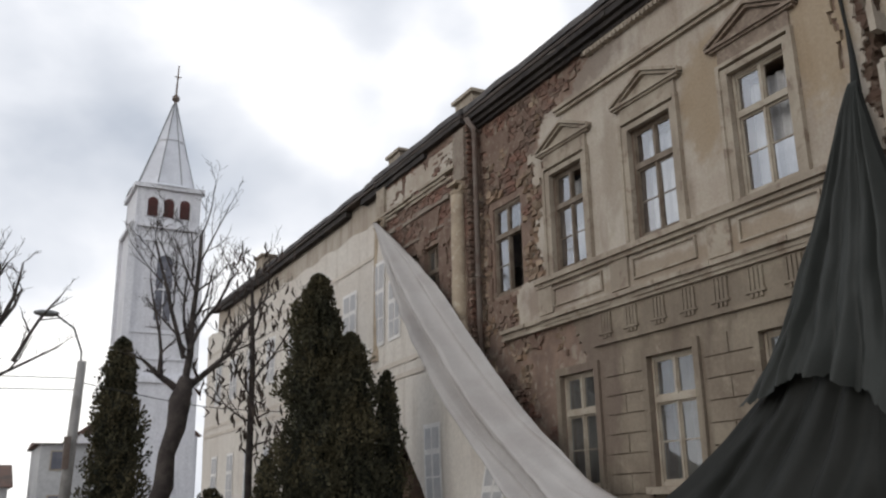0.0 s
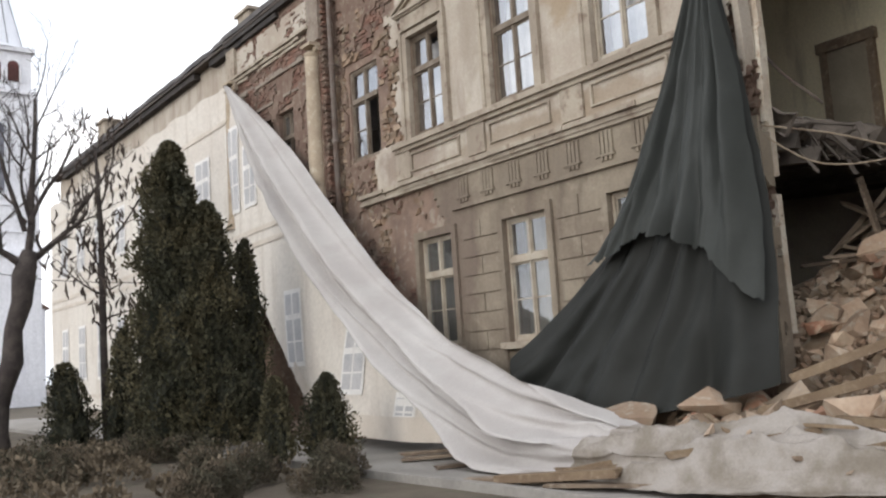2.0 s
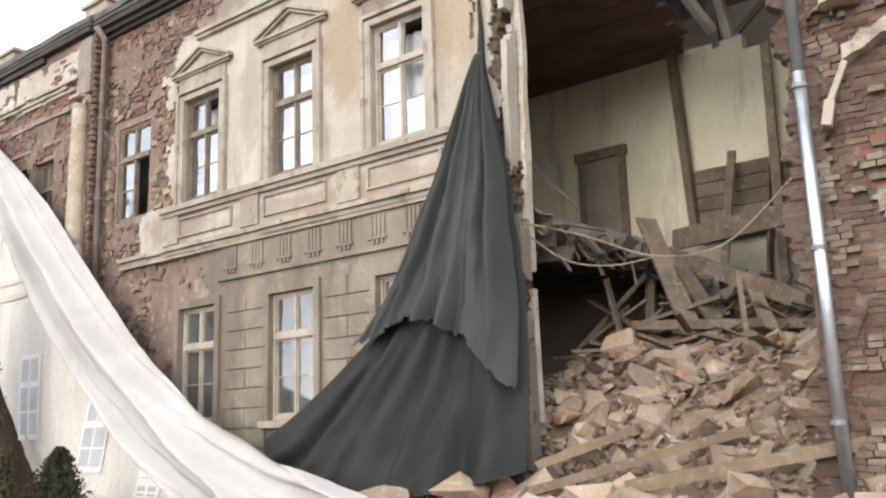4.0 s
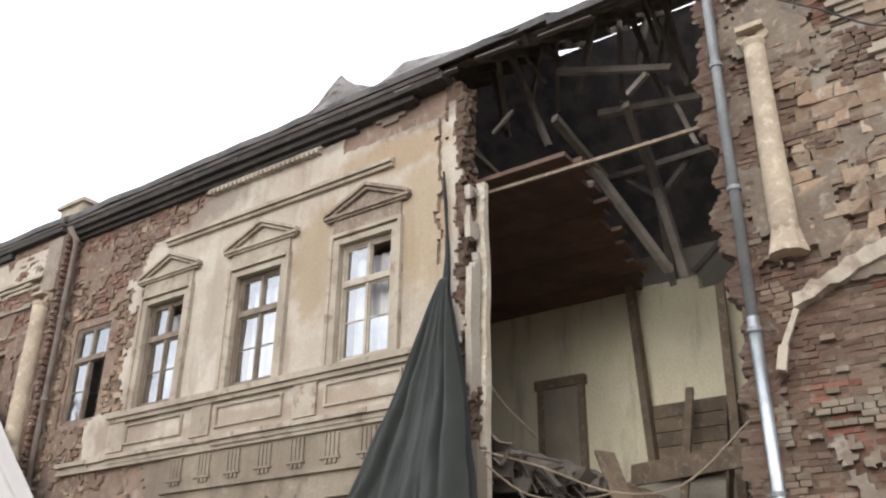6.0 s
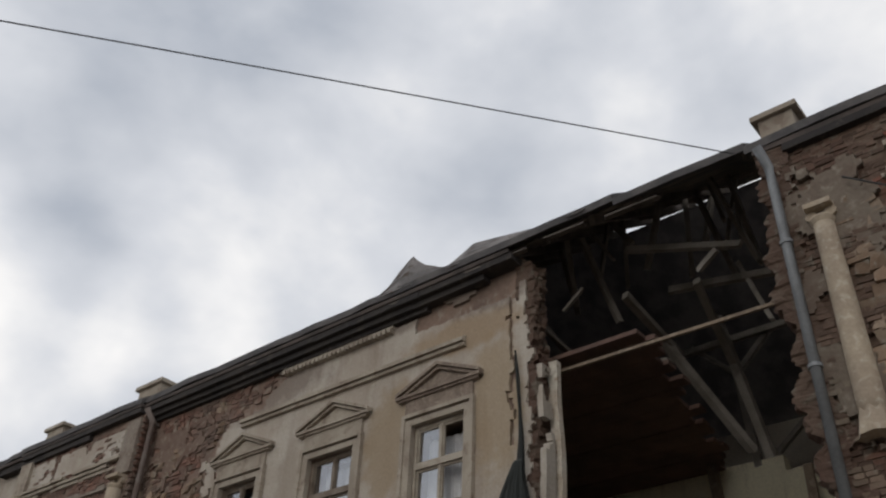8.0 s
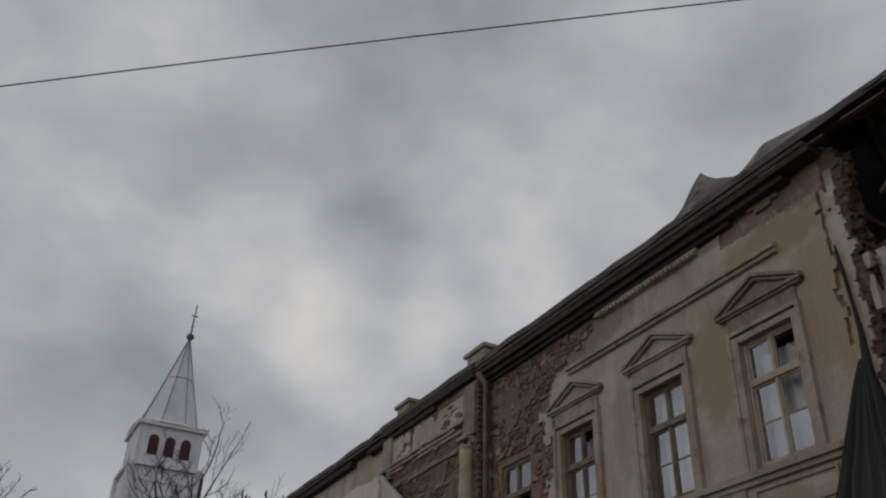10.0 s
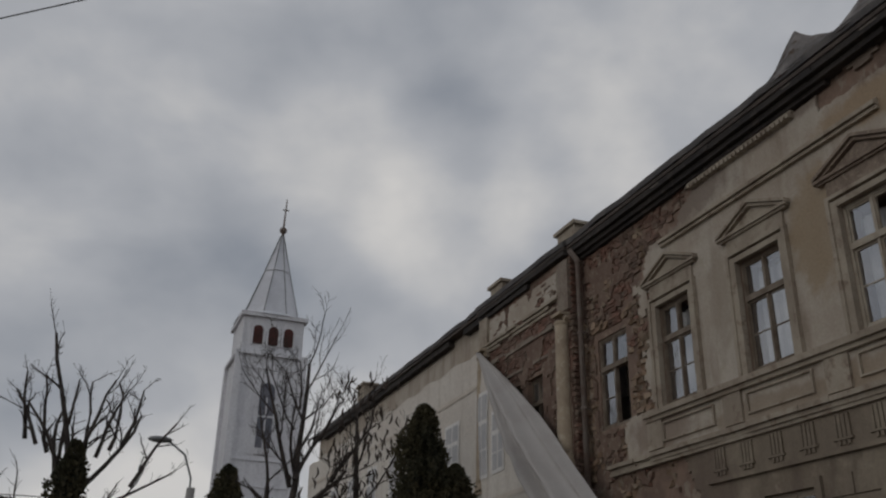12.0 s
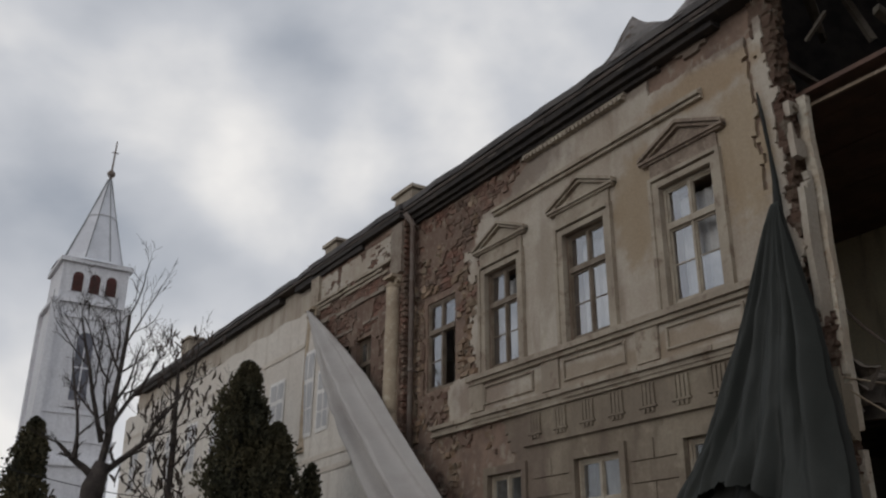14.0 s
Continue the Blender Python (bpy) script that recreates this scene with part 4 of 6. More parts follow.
def printed(y0, y1, z0, z1, slant=0.0):
    """A printed window on the sheet: pale frame, grey panes."""
    def quad(bm, a, b, c, d, off, n=4):
        def at(u, v):
            z = c + (d - c) * v
            y = a + (b - a) * u + slant * (z - z0)
            return Vector((banner_x(y, z) - off, y, z))
        g = [[bm.verts.new(at(i / n, j / n)) for j in range(n + 1)] for i in range(n + 1)]
        for i in range(n):
            for j in range(n):
                bm.faces.new((g[i][j], g[i + 1][j], g[i + 1][j + 1], g[i][j + 1]))
    bm = bmesh.new()
    quad(bm, y0, y1, z0, z1, 0.022, 8)
    w = part("printed_window", bm, PRINT, banner, "white printed window frame")
    c, zt = (y0 + y1) / 2, z0 + (z1 - z0) * 0.64
    for a, b in ((y0 + 0.09, c - 0.04), (c + 0.04, y1 - 0.09)):
        for d, e in ((z0 + 0.1, z0 + (zt - z0) * 0.5 - 0.02), (z0 + (zt - z0) * 0.5 + 0.02, zt - 0.06), (zt + 0.06, z1 - 0.1)):
            bm = bmesh.new()
            quad(bm, a, b, d, e, 0.03, 4)
            part("printed_pane", bm, PRINT_PANE, w)


for y in (23.1, 25.6, 28.1, 30.6, 33.1, 35.6, 38.1):
    printed(y, y + 1.05, 5.8, 7.5)
for y in (25.6, 28.1, 30.6, 33.1, 35.6, 38.1):
    printed(y, y + 1.05, 1.6, 3.7)
printed(19.95, 20.75, 5.6, 7.2)
printed(21.05, 21.9, 5.6, 7.9)
printed(17.2, 18.15, 1.6, 3.3, 0.12)
printed(14.6, 15.6, 1.0, 2.3, -0.35)
printed(12.6, 13.4, 0.55, 1.05, -0.4)
for z, y0 in ((4.55, 18.4), (4.9, 18.4), (8.1, 21.9), (0.95, 21.3)):
    bm = bmesh.new()
    n = 60
    for i in range(n):
        a, b = y0 + (40.7 - y0) * i / n, y0 + (40.7 - y0) * (i + 1) / n
        bm.faces.new([bm.verts.new((banner_x(y, q) - 0.024, y, q)) for y, q in ((a, z), (a, z + 0.12), (b, z + 0.12), (b, z))])
    part("printed_band", bm, PRINT_BAND, banner)

bm = bmesh.new()
n = 70
for i in range(n):
    ys = (11.4 + 6.4 * i / n, 11.4 + 6.4 * (i + 1) / n)
    lo = [(banner_x(y, banner_hem(y)) - 0.026, y, banner_hem(y) + 0.005) for y in ys]
    hi = [(banner_x(y, banner_hem(y) + 0.42) - 0.026, y, banner_hem(y) + min(0.42, max(0.02, banner_top(y) - banner_hem(y)))) for y in ys]
    bm.faces.new([bm.verts.new(p) for p in (lo[0], hi[0], hi[1], lo[1])])
part("printed_band", bm, PRINT_BAND, banner, "tan plinth printed along the hem")

# ---- fallen white side of the banner ----
UPPER = [(9.58, 21.85, 9.2), (9.4, 18.92, 7.27), (9.2, 16.54, 5.29), (9.0, 14.16, 3.36), (8.8, 12.18, 2.19), (8.6, 10.5, 1.54), (8.45, 9.05, 1.12), (8.42, 7.9, 0.78), (8.42, 6.95, 0.58), (8.45, 6.1, 0.62), (8.45, 5.2, 0.7), (8.4, 4.5, 0.55), (8.3, 3.75, 0.34)]
LOWER = [(9.5, 21.75, 9.05), (9.3, 19.85, 6.8), (9.1, 18.3, 5.15), (8.9, 16.3, 3.35), (8.65, 13.93, 1.85), (8.3, 11.7, 0.72), (7.95, 10.0, 0.12), (7.65, 8.6, 0.04), (7.45, 7.4, 0.05), (7.4, 6.4, 0.08), (7.45, 5.5, 0.1), (7.65, 4.6, 0.12), (7.95, 3.8, 0.16)]


def fallen(u, v):
    a, b = curve_at(UPPER, u), curve_at(LOWER, u)
    p = a.lerp(b, v)
    w = min(1.0, (a - b).length / 1.2)
    low = min(1.0, max(0.0, (u - 0.5) / 0.2))
    fold = 0.34 * (1 - abs(math.sin(v * 6.5 + 1.1 * math.sin(u * 7) + 0.5 * u))) ** 1.5 + 0.12 * (1 - abs(math.sin(v * 15 + u * 9))) - 0.12 + 0.08 * noise.noise(Vector((u * 9, v * 4, 2)))
    fold += 0.05 * abs(noise.noise(Vector((u * 26, v * 5, 7))))
    p.x -= (0.28 * math.sin(v * math.pi) * (1 - 0.6 * low) + fold * (1 - 0.75 * low)) * w
    q1 = noise.noise(Vector((u * 26 + 3 * v, v * 2.2, 6)))
    q2 = noise.noise(Vector((u * 60 - 5 * v, v * 5, 1)))
    crumple = 0.26 * (1 - abs(math.sin(v * 7.5 + 1.6 * math.sin(u * 9) + 0.8 * q1))) ** 1.4 + 0.10 * (1 - abs(math.sin(v * 15 + 4 * u + 1.4 * q1))) ** 1.5 + 0.12 * (1 - abs(math.sin(u * 24 - 5 * v + 1.2 * q1))) ** 2.5
    p.z += 0.03 * noise.noise(Vector((u * 20, v * 9, 6))) * w + low * (0.12 * math.sin(v * math.pi) + 0.75 * crumple * math.sin(min(1.0, v + 0.08) * math.pi * 0.95))
    p.y += low * 0.06 * q2
    p.z = max(p.z, 0.03)
    return p


white = thing("fallen_cloth", "white back of the banner, torn down and draped to the ground", "cloth")
part("hanging_fold", sheet(lambda u, v: fallen(u * 0.62, v), 150, 44), CLOTH, white, smooth=True)
part("ground_fold", sheet(lambda u, v: fallen(0.62 + u * 0.38, v), 150, 60), CLOTH_DIRTY, white, "dirty crumpled cloth lying on rubble", smooth=True)


def mound(x, y):
    """Height of the debris heap over the ground."""
    side = 1.0 if y < 6.0 else max(0.0, 1 - (y - 6.0) / 1.3)
    if x > 10.1:
        side = 1.0 if y < 6.9 else max(0.3, 1 - (y - 6.9) / 3.0)
    apron = 0.75 * max(0.0, min(1.0, (x - 7.6) / 1.5)) * max(0.0, min(1.0, (11.2 - y) / 2.5))
    slope = max(0.0, x - 8.75) * 0.80
    h_ = min(slope, 2.45 + (0.04 if x < 12.4 else 0.32) * (x - 12.4))
    n = 0.22 * noise.noise(Vector((x * 1.1, y * 1.1, 0))) + 0.09 * noise.noise(Vector((x * 3, y * 3, 4)))
    return max(apron * (0.9 + n), h_ * side + n * min(1.0, h_ * 2) * side)


# ---- dark tarpaulin hung at the broken edge ----
tarp = thing("tarpaulin", "dark green-black tarpaulin hung from the broken wall", "tarpaulin")


def tarp_fold(u, v, amount):
    return amount * v ** 0.7 * (abs(math.sin(u * 15 + 0.8 * math.sin(v * 3))) * 1.1 + math.sin(u * 47 + 1 + 2 * v) * 0.22 + noise.noise(Vector((u * 9, v * 4, 3))) * 0.7 + abs(noise.noise(Vector((u * 14 + v * 6, v * 9, 5)))) * 0.35)


def tarp_low(u, v):
    left = [(9.8, 6.93, 6.72), (9.75, 7.66, 4.75), (9.65, 8.72, 2.9), (9.5, 10.98, 1.5)]
    right = [(9.8, 6.8, 6.72), (9.7, 6.45, 5.0), (9.5, 6.12, 3.0), (9.3, 6.02, 1.05)]
    a, b = curve_at(left, v), curve_at(right, v)
    p = a.lerp(b, u)
    bulge = math.sin(u * math.pi) ** 0.7
    p.x -= (0.55 * v * bulge) + tarp_fold(u, v, 0.2)
    p.z -= 0.85 * bulge * v ** 3 * (1 - u * 0.55)
    p.y += 0.05 * noise.noise(Vector((u * 6, v * 6, 8))) * v
    return p


def tarp_high(u, v):
    s = 0.70 - 0.07 * math.sin(min(1.0, u * 1.25) * math.pi) + 0.012 * noise.noise(Vector((u * 9, 1, 2))) + 0.010 * noise.noise(Vector((u * 60, 1, 2)))
    if u > 0.8:
        s += (u - 0.8) * 0.6
    p = tarp_low(u, v * s)
    p.x -= 0.05 + 0.08 * v + tarp_fold(u * 1.3 + 0.3, v, 0.13)
    return p


o = part("lower_sheet", sheet(tarp_low, 90, 60), TARP, tarp, smooth=True)
o = part("upper_sheet", sheet(tarp_high, 90, 50), TARP_UP, tarp, "greener upper layer with a ragged hem", smooth=True)
bm = bmesh.new()
tube(bm, [(9.93, 7.02, 8.6), (9.9, 6.96, 8.1), (9.93, 6.95, 7.6), (9.86, 6.88, 7.1), (9.8, 6.86, 6.6)], [0.015, 0.03, 0.025, 0.04, 0.07], 8)
part("rope_twist", bm, TARP, tarp)

# ---- left and right bay mouldings ----
bay = thing("trim_left_bay", "flaking stucco panel and stepped brick mouldings", "trim", kind="structure")
part("panel", skin(9.74, 9.82, 17.35, 21.6, 9.38, 9.98, 0.06, lambda y, z: fbm(y, z, 1.5, 3) > -0.35), PLASTER, bay)
for k, (z, d) in enumerate(((9.24, 0.16), (9.15, 0.12), (9.06, 0.07), (8.72, 0.05), (8.62, 0.10), (8.02, 0.06))):
    bm = bmesh.new()
    y = 17.45
    while y < 21.5:
        e = y + random.uniform(0.2, 0.6)
        if random.random() > 0.15:
            box(bm, 9.78 - d + random.uniform(0, 0.03), 9.82, y, e, z, z + 0.07)
        y = e
    part("moulding", bm, TRIM if k < 3 else CRUMBLE, bay)
part("corner_strip", boxes((9.68, 9.82, 16.98, 17.5, 8.85, 10.1)), CRUMBLE, bay)
part("corner_strip", boxes((9.66, 9.82, 21.5, 22.0, 8.95, 10.1)), TRIM, bay)
rb = thing("trim_right_bay", "ochre frieze band and dentils on the stripped bay", "trim", kind="structure")
part("frieze_panel", skin(9.72, 9.82, -4.0, 1.32, 9.0, 9.42, 0.06, lambda y, z: y < 1.25 + 0.5 * fbm(y, z, 2, 3)), PLASTER, rb)
bm = bmesh.new()
y = 1.2
while y > -3:
    box(bm, 9.62, 9.8, y - 0.07, y, 9.44, 9.52)
    y -= 0.11
part("dentil_row", bm, TRIM, rb)
bm = bmesh.new()
for z, d, y1 in ((8.86, 0.14, 1.2), (8.78, 0.09, 1.15), (8.70, 0.05, 1.18), (8.10, 0.12, 0.86), (8.02, 0.16, 0.9), (7.94, 0.1, 0.84), (7.86, 0.06, 0.8)):
    box(bm, 9.78 - d, 9.84, -3.0, y1 + random.uniform(-0.05, 0.05), z, z + 0.07)
part("moulding", bm, TRIM, rb)
part("jamb_panel", skin(9.70, 9.82, -0.4, 0.8, 5.6, 7.85, 0.06, lambda y, z: y < 0.72 + 0.3 * fbm(y, z, 2, 5)), PLASTER, rb)
part("render_patch", skin(9.735, 9.82, 0.85, 1.7, 6.3, 8.6, 0.05, lambda y, z: fbm(y, z, 1.1, 11) > -0.1), CRUMBLE, rb)
bm = bmesh.new()
prev = None
for i in range(25):
    t = i / 24
    y, z = 2.15 - 2.4 * t, 5.16 + 0.5 * math.sin(min(1.0, t * 1.3) * math.pi / 2) + 0.015 * noise.noise(Vector((i, 2, 1)))
    ring = [bm.verts.new((x, y, z + dz)) for x, dz in ((9.60 + 0.05 * random.random(), 0.06 * random.random()), (9.84, 0.02), (9.84, 0.26), (9.62 + 0.04 * random.random(), 0.18 + 0.08 * random.random()))]
    if prev:
        for k in range(4):
            bm.faces.new((prev[k], ring[k], ring[(k + 1) % 4], prev[(k + 1) % 4]))
    else:
        bm.faces.new(ring)
    prev = ring
bm.faces.new(prev)
bmesh.ops.recalc_face_normals(bm, faces=bm.faces[:])
part("arched_hood", bm, TRIM, rb, "broken ochre arched moulding")
bm = bmesh.new()
beam(bm, (9.58, 2.12, 5.15), (9.55, 2.3, 4.75), 0.09, 0.06)
beam(bm, (9.55, 2.3, 4.76), (9.54, 2.36, 4.5), 0.11, 0.1)
part("hanging_lath", bm, TRIM, rb, "loose strip of moulding hanging down")


# ---- bricks ----
def brick_list(x_front, depth, y0, y1, z0, z1, keep, length=0.25, course=0.07, push=0.03, sizes=(1.0, 0.5, 0.5, 0.62, 0.8)):
    found = []
    row, z = 0, z0
    while z < z1:
        y = y0 - (length / 2 if row % 2 else 0)
        while y < y1:
            l = length * random.choice(sizes)
            c = y + l / 2
            if keep(c, z):
                d = x_front + random.uniform(-push, push * 0.6) + push * noise.noise(Vector((c * 1.7, z * 1.7, 2)))
                found.append((d, depth, c, l - random.uniform(0.006, 0.022), z + random.uniform(-0.005, 0.005), course - random.uniform(0.004, 0.014)))
            y += l
        z += course
        row += 1
    return found


CUBE = [(0, 3, 2, 1), (4, 5, 6, 7), (0, 1, 5, 4), (1, 2, 6, 5), (2, 3, 7, 6), (3, 0, 4, 7)]


def joined(name, items, mat, parent, rough=0.010):
    verts, faces = [], []
    for d, dep, c, l, z, h_ in items:
        b = len(verts)
        for zz in (z, z + h_):
            for x, y in ((d, c - l / 2), (d + dep, c - l / 2), (d + dep, c + l / 2), (d, c + l / 2)):
                verts.append((x + random.uniform(-rough, rough), y + random.uniform(-rough, rough), zz + random.uniform(-rough, rough) * 0.6))
        faces += [tuple(b + i for i in f) for f in CUBE]
    return tagged(mesh_part(name, verts, faces, mat, parent), kind="stuff")


def unit_bricks(n, rough):
    out = []
    for k in range(n):
        vs = [(x + random.uniform(-rough, rough), y + random.uniform(-rough, rough), z + random.uniform(-rough, rough)) for z in (0, 1) for x, y in ((0, -0.5), (1, -0.5), (1, 0.5), (0, 0.5))]
        me = bpy.data.meshes.new("brick")
        me.from_pydata(vs, [], CUBE)
        out.append(me)
    return out


def single(items, mat, parent, rough=0.06):
    shapes = unit_bricks(6, rough)
    for me in shapes:
        me.materials.append(mat)
    for d, dep, c, l, z, h_ in items:
        ob = new("brick", random.choice(shapes))
        ob.matrix_basis = Matrix.LocRotScale((d, c, z), None, (dep, l, h_))
        ob.parent = parent


def outer_leaf(y, z):
    n = fbm(y * 0.6, z * 2.2, 0.8, 4.0) + 0.25 * fbm(y, z, 3.0, 1.0)
    if y > 2.42:
        return n > 0.05
    if 2.6 < z < 4.0:
        return n > 0.35
    if 4.0 <= z < 4.95:
        return n > -0.15 and y < 2.05 + 0.2 * n
    if z <= 2.6:
        return n > 0.0
    return n > 0.3


def right_edge(z):
    return 2.86 + 0.22 * fbm(z, 0.0, 1.3, 6.0) + 0.05 * fbm(z, 0.0, 6.0, 3.0)


inner = brick_list(9.775, 0.12, 0.2, 3.1, 0.6, 10.1, lambda y, z: y < right_edge(z) - 0.3, push=0.016)
outer = brick_list(9.695, 0.12, 0.2, 3.1, 0.6, 9.9, lambda y, z: y < right_edge(z) - 0.34 and outer_leaf(y, z) and not (4.9 < z < 5.7 and y < 2.2), push=0.012, sizes=(0.5, 0.58, 0.62, 0.62, 0.7))
near = [b for b in outer if 2.2 < b[4] < 6.6][:290]
far_b = [b for b in outer if b not in near]
def red_patch(y, z):
    return 1.6 < z < 4.05 and y < 1.95 + 0.3 * fbm(y, z, 2.0, 2.0) or fbm(y, z, 1.3, 44.0) > 0.42


joined("brick_core", [q for q in inner if red_patch(q[2], q[4])], BRICK_RED, wall_right)
joined("brick_core", [q for q in inner if not red_patch(q[2], q[4])], BRICK_UP, wall_right)
joined("brick_facing", [q for q in far_b if q[4] < 5.4], BRICK_PALE, wall_right)
joined("brick_facing", [q for q in far_b if q[4] >= 5.4], BRICK_UP, wall_right)
# rubble stones set between the bricks of the upper right bay
stones_up = brick_list(9.71, 0.1, 0.3, 1.85, 5.75, 8.8, lambda y, z: fbm(y, z, 1.2, 21) > -0.12, length=0.36, course=0.19, push=0.02)
joined("rubble_stones", stones_up, STONE_J, wall_right, 0.035)

main_b = brick_list(10.035, 0.1, 13.0, 17.0, 0.3, 10.36, lambda y, z: bare(y, z) and not in_opening(y, z, 0.12) and brick_shows(y, z), push=0.02)
joined("brick_core", main_b, BRICK_BROWN, wall_main)
main_s = brick_list(10.03, 0.1, 14.0, 17.0, 0.3, 10.36, lambda y, z: bare(y, z) and not in_opening(y, z, 0.16) and stone_shows(y, z) and not brick_shows(y, z), length=0.24, course=0.12, push=0.03)
joined("rubble_stones", main_s, STONE_J, wall_main, 0.04)


def broken_end(x0, x1, y_at, z0, z1, mat, parent, back, seed):
    """Crumbling masonry of a torn wall: the face turning round into the broken thickness, in worn courses."""
    nz = round((z1 - z0) / 0.025)

    def at(u, v):
        z = z0 + (z1 - z0) * v
        course = math.floor(z / 0.075)
        cell = math.floor(u * 7)
        worn = 0.10 * fbm(z, u * 1.3, 1.2, seed) + 0.05 * fbm(z, u * 2.0, 4.5, seed + 3) + 0.045 * noise.cell(Vector((course * 1.3, cell * 2.7, seed)))
        e = y_at(z) + worn * (1 if back > 0 else -1)
        if u < 0.4:
            w = u / 0.4
            return Vector((x0 + 0.02 * noise.cell(Vector((course, cell, seed + 1))) + 0.02 * fbm(z, w, 3.0, seed), y_at(z) + back + (e - y_at(z) - back) * w, z))
        w = (u - 0.4) / 0.6
        return Vector((x0 + (x1 - x0) * w, e, z))

    part("broken_masonry", sheet(at, 28, nz), mat, parent, "crumbling brick and mortar at the torn edge")


broken_end(9.70, 10.5, lambda z: right_edge(z) - 0.06, 0.6, 10.15, BRICK_UP, wall_right, -0.42, 11.0)
broken_end(10.03, 10.46, lambda z: 6.74 - (0.1 if z < 5.2 else 0.0), 0.3, 10.25, BRICK_UP, wall_main, 0.32, 5.0)
part("plaster_strip", skin(9.998, 10.06, 6.62, 6.97, 5.0, 9.9, 0.045, lambda y, z: y > 6.80 + 0.22 * fbm(y, z, 1.4, 4) + (0.1 if z > 8.6 else 0.0)), PLASTER, wall_main)


def end_coat(y_front, y_back, x0, x1, z0, z1, keep, mat, label=""):
    """Plaster on the broken end of the wall, facing along the street."""
    bm = skin(y_front, y_back, x0, x1, z0, z1, 0.04, keep)
    for v in bm.verts:
        v.co = Vector((v.co.y, v.co.x + 0.05 * noise.noise(Vector((v.co.z * 0.8, 2, 1))), v.co.z))
    bmesh.ops.reverse_faces(bm, faces=bm.faces[:])
    part("inner_plaster_edge", bm, mat, wall_main, label)


end_coat(6.55, 6.7, 10.32, 10.47, 1.6, 8.5, lambda x, z: x > 10.345 + 0.03 * fbm(x, z, 1.0, 3.0) and fbm(0.0, z, 1.0, 8.0) > -0.55, CREAM_EDGE, "pale plaster edge of the broken wall")
end_coat(6.60, 6.7, 10.04, 10.28, 4.95, 8.3, lambda x, z: fbm(x, z, 1.6, 13.0) > -0.28, PLASTER, "stained plaster on the broken wall end")
end_coat(6.5, 6.7, 10.04, 10.28, 1.0, 4.4, lambda x, z: fbm(x, z, 1.3, 23.0) > -0.1, PLASTER_LOW)
left_b = brick_list(9.76, 0.1, 17.02, 21.98, 2.5, 10.0, lambda y, z: not any(a - 0.1 < y < b + 0.1 and c - 0.1 < z < d + 0.1 for a, b, c, d in left_open), push=0.02)
joined("brick_core", left_b, BRICK_BROWN, wall_left)
return_b = [(9.80, 0.24, 16.97, 0.06, z, 0.062) for z in np.arange(0.4, 10.0, 0.078)]
joined("brick_core", return_b, BRICK_BROWN, wall_left)

part("mortar_patch", skin(9.69, 9.80, 0.3, 2.8, 0.8, 9.9, 0.05, lambda y, z: y < right_edge(z) - 0.3 and fbm(y, z, 0.8, 61.0) + 0.45 * fbm(y, z, 3.5, 8.0) > ((0.05 if y < 1.8 else 0.3) if z > 5.4 else 0.5)), MORTAR, wall_right, "patches of grey lime mortar")
part("mortar_patch", skin(10.008, 10.08, 13.4, 16.95, 0.3, 10.35, 0.05, lambda y, z: bare(y, z) and not in_opening(y, z, 0.06) and fbm(y, z, 0.9, 71.0) + 0.4 * fbm(y, z, 3.5, 18.0) > 0.4), MORTAR_DARK, wall_main, "patches of brown lime mortar")
part("mortar_patch", skin(9.735, 9.80, 17.05, 21.9, 3.0, 8.6, 0.06, lambda y, z: not any(a - 0.06 < y < b + 0.06 and c - 0.06 < z < d + 0.06 for a, b, c, d in left_open) and fbm(y, z, 0.9, 81.0) + 0.4 * fbm(y, z, 3.5, 28.0) > 0.1), MORTAR_DARK, wall_left, "patches of brown lime mortar")

# ---- ashlar blocks of the ground floor ----
row = 0
z = 0.35
while z < 4.2:
    edges = [7.0, 7.8, 9.2, 10.22, 11.62, 12.66]
    for a, b in ((7.0, 7.80), (9.2, 10.22), (11.62, 12.66)):
        n = 1 if row % 2 else 2
        for k in range(n):
            y0, y1 = a + (b - a) * k / n, a + (b - a) * (k + 1) / n
            if z + 0.3 < 4.22 and not bare(y1, z):
                part("ashlar_block", boxes((9.985 + random.uniform(-0.004, 0.004), 10.05, y0 + 0.012, y1 - 0.012, z + 0.012, z + 0.318)), PLASTER_LOW, wall_main)
    z += 0.33
    row += 1

# ---- inside the gap: timbers ----
def timber(name, label, a, b, w, h_, mat, group="", category="beam"):
    bm = bmesh.new()
    beam(bm, a, b, w, h_, 0.04)
    return tagged(part(name, bm, mat), label, category, group)


truss = thing("roof_truss", "broken roof truss with a forked strut and hanging rafters", "roof truss")
BASE_REF = Vector((0.13, 0.05, 1.62))
for a, b, w in (((14, 5.12, 9.37), (14, 5.01, 7.62), 0.13), ((14, 5.12, 9.37), (14, 5.88, 10.13), 0.10), ((14, 5.12, 9.37), (14, 4.40, 10.05), 0.10), ((13.9, 6.3, 10.0), (13.9, 3.2, 10.02), 0.12), ((14, 4.65, 7.8), (14, 4.1, 8.25), 0.09)):
    bm = bmesh.new()
    beam(bm, BASE_REF + (Vector(a) - BASE_REF) * 1.17, BASE_REF + (Vector(b) - BASE_REF) * 1.17, w * 1.1, w * 1.1, 0.02)
    part("strut", bm, TIMBER_GREY, truss)
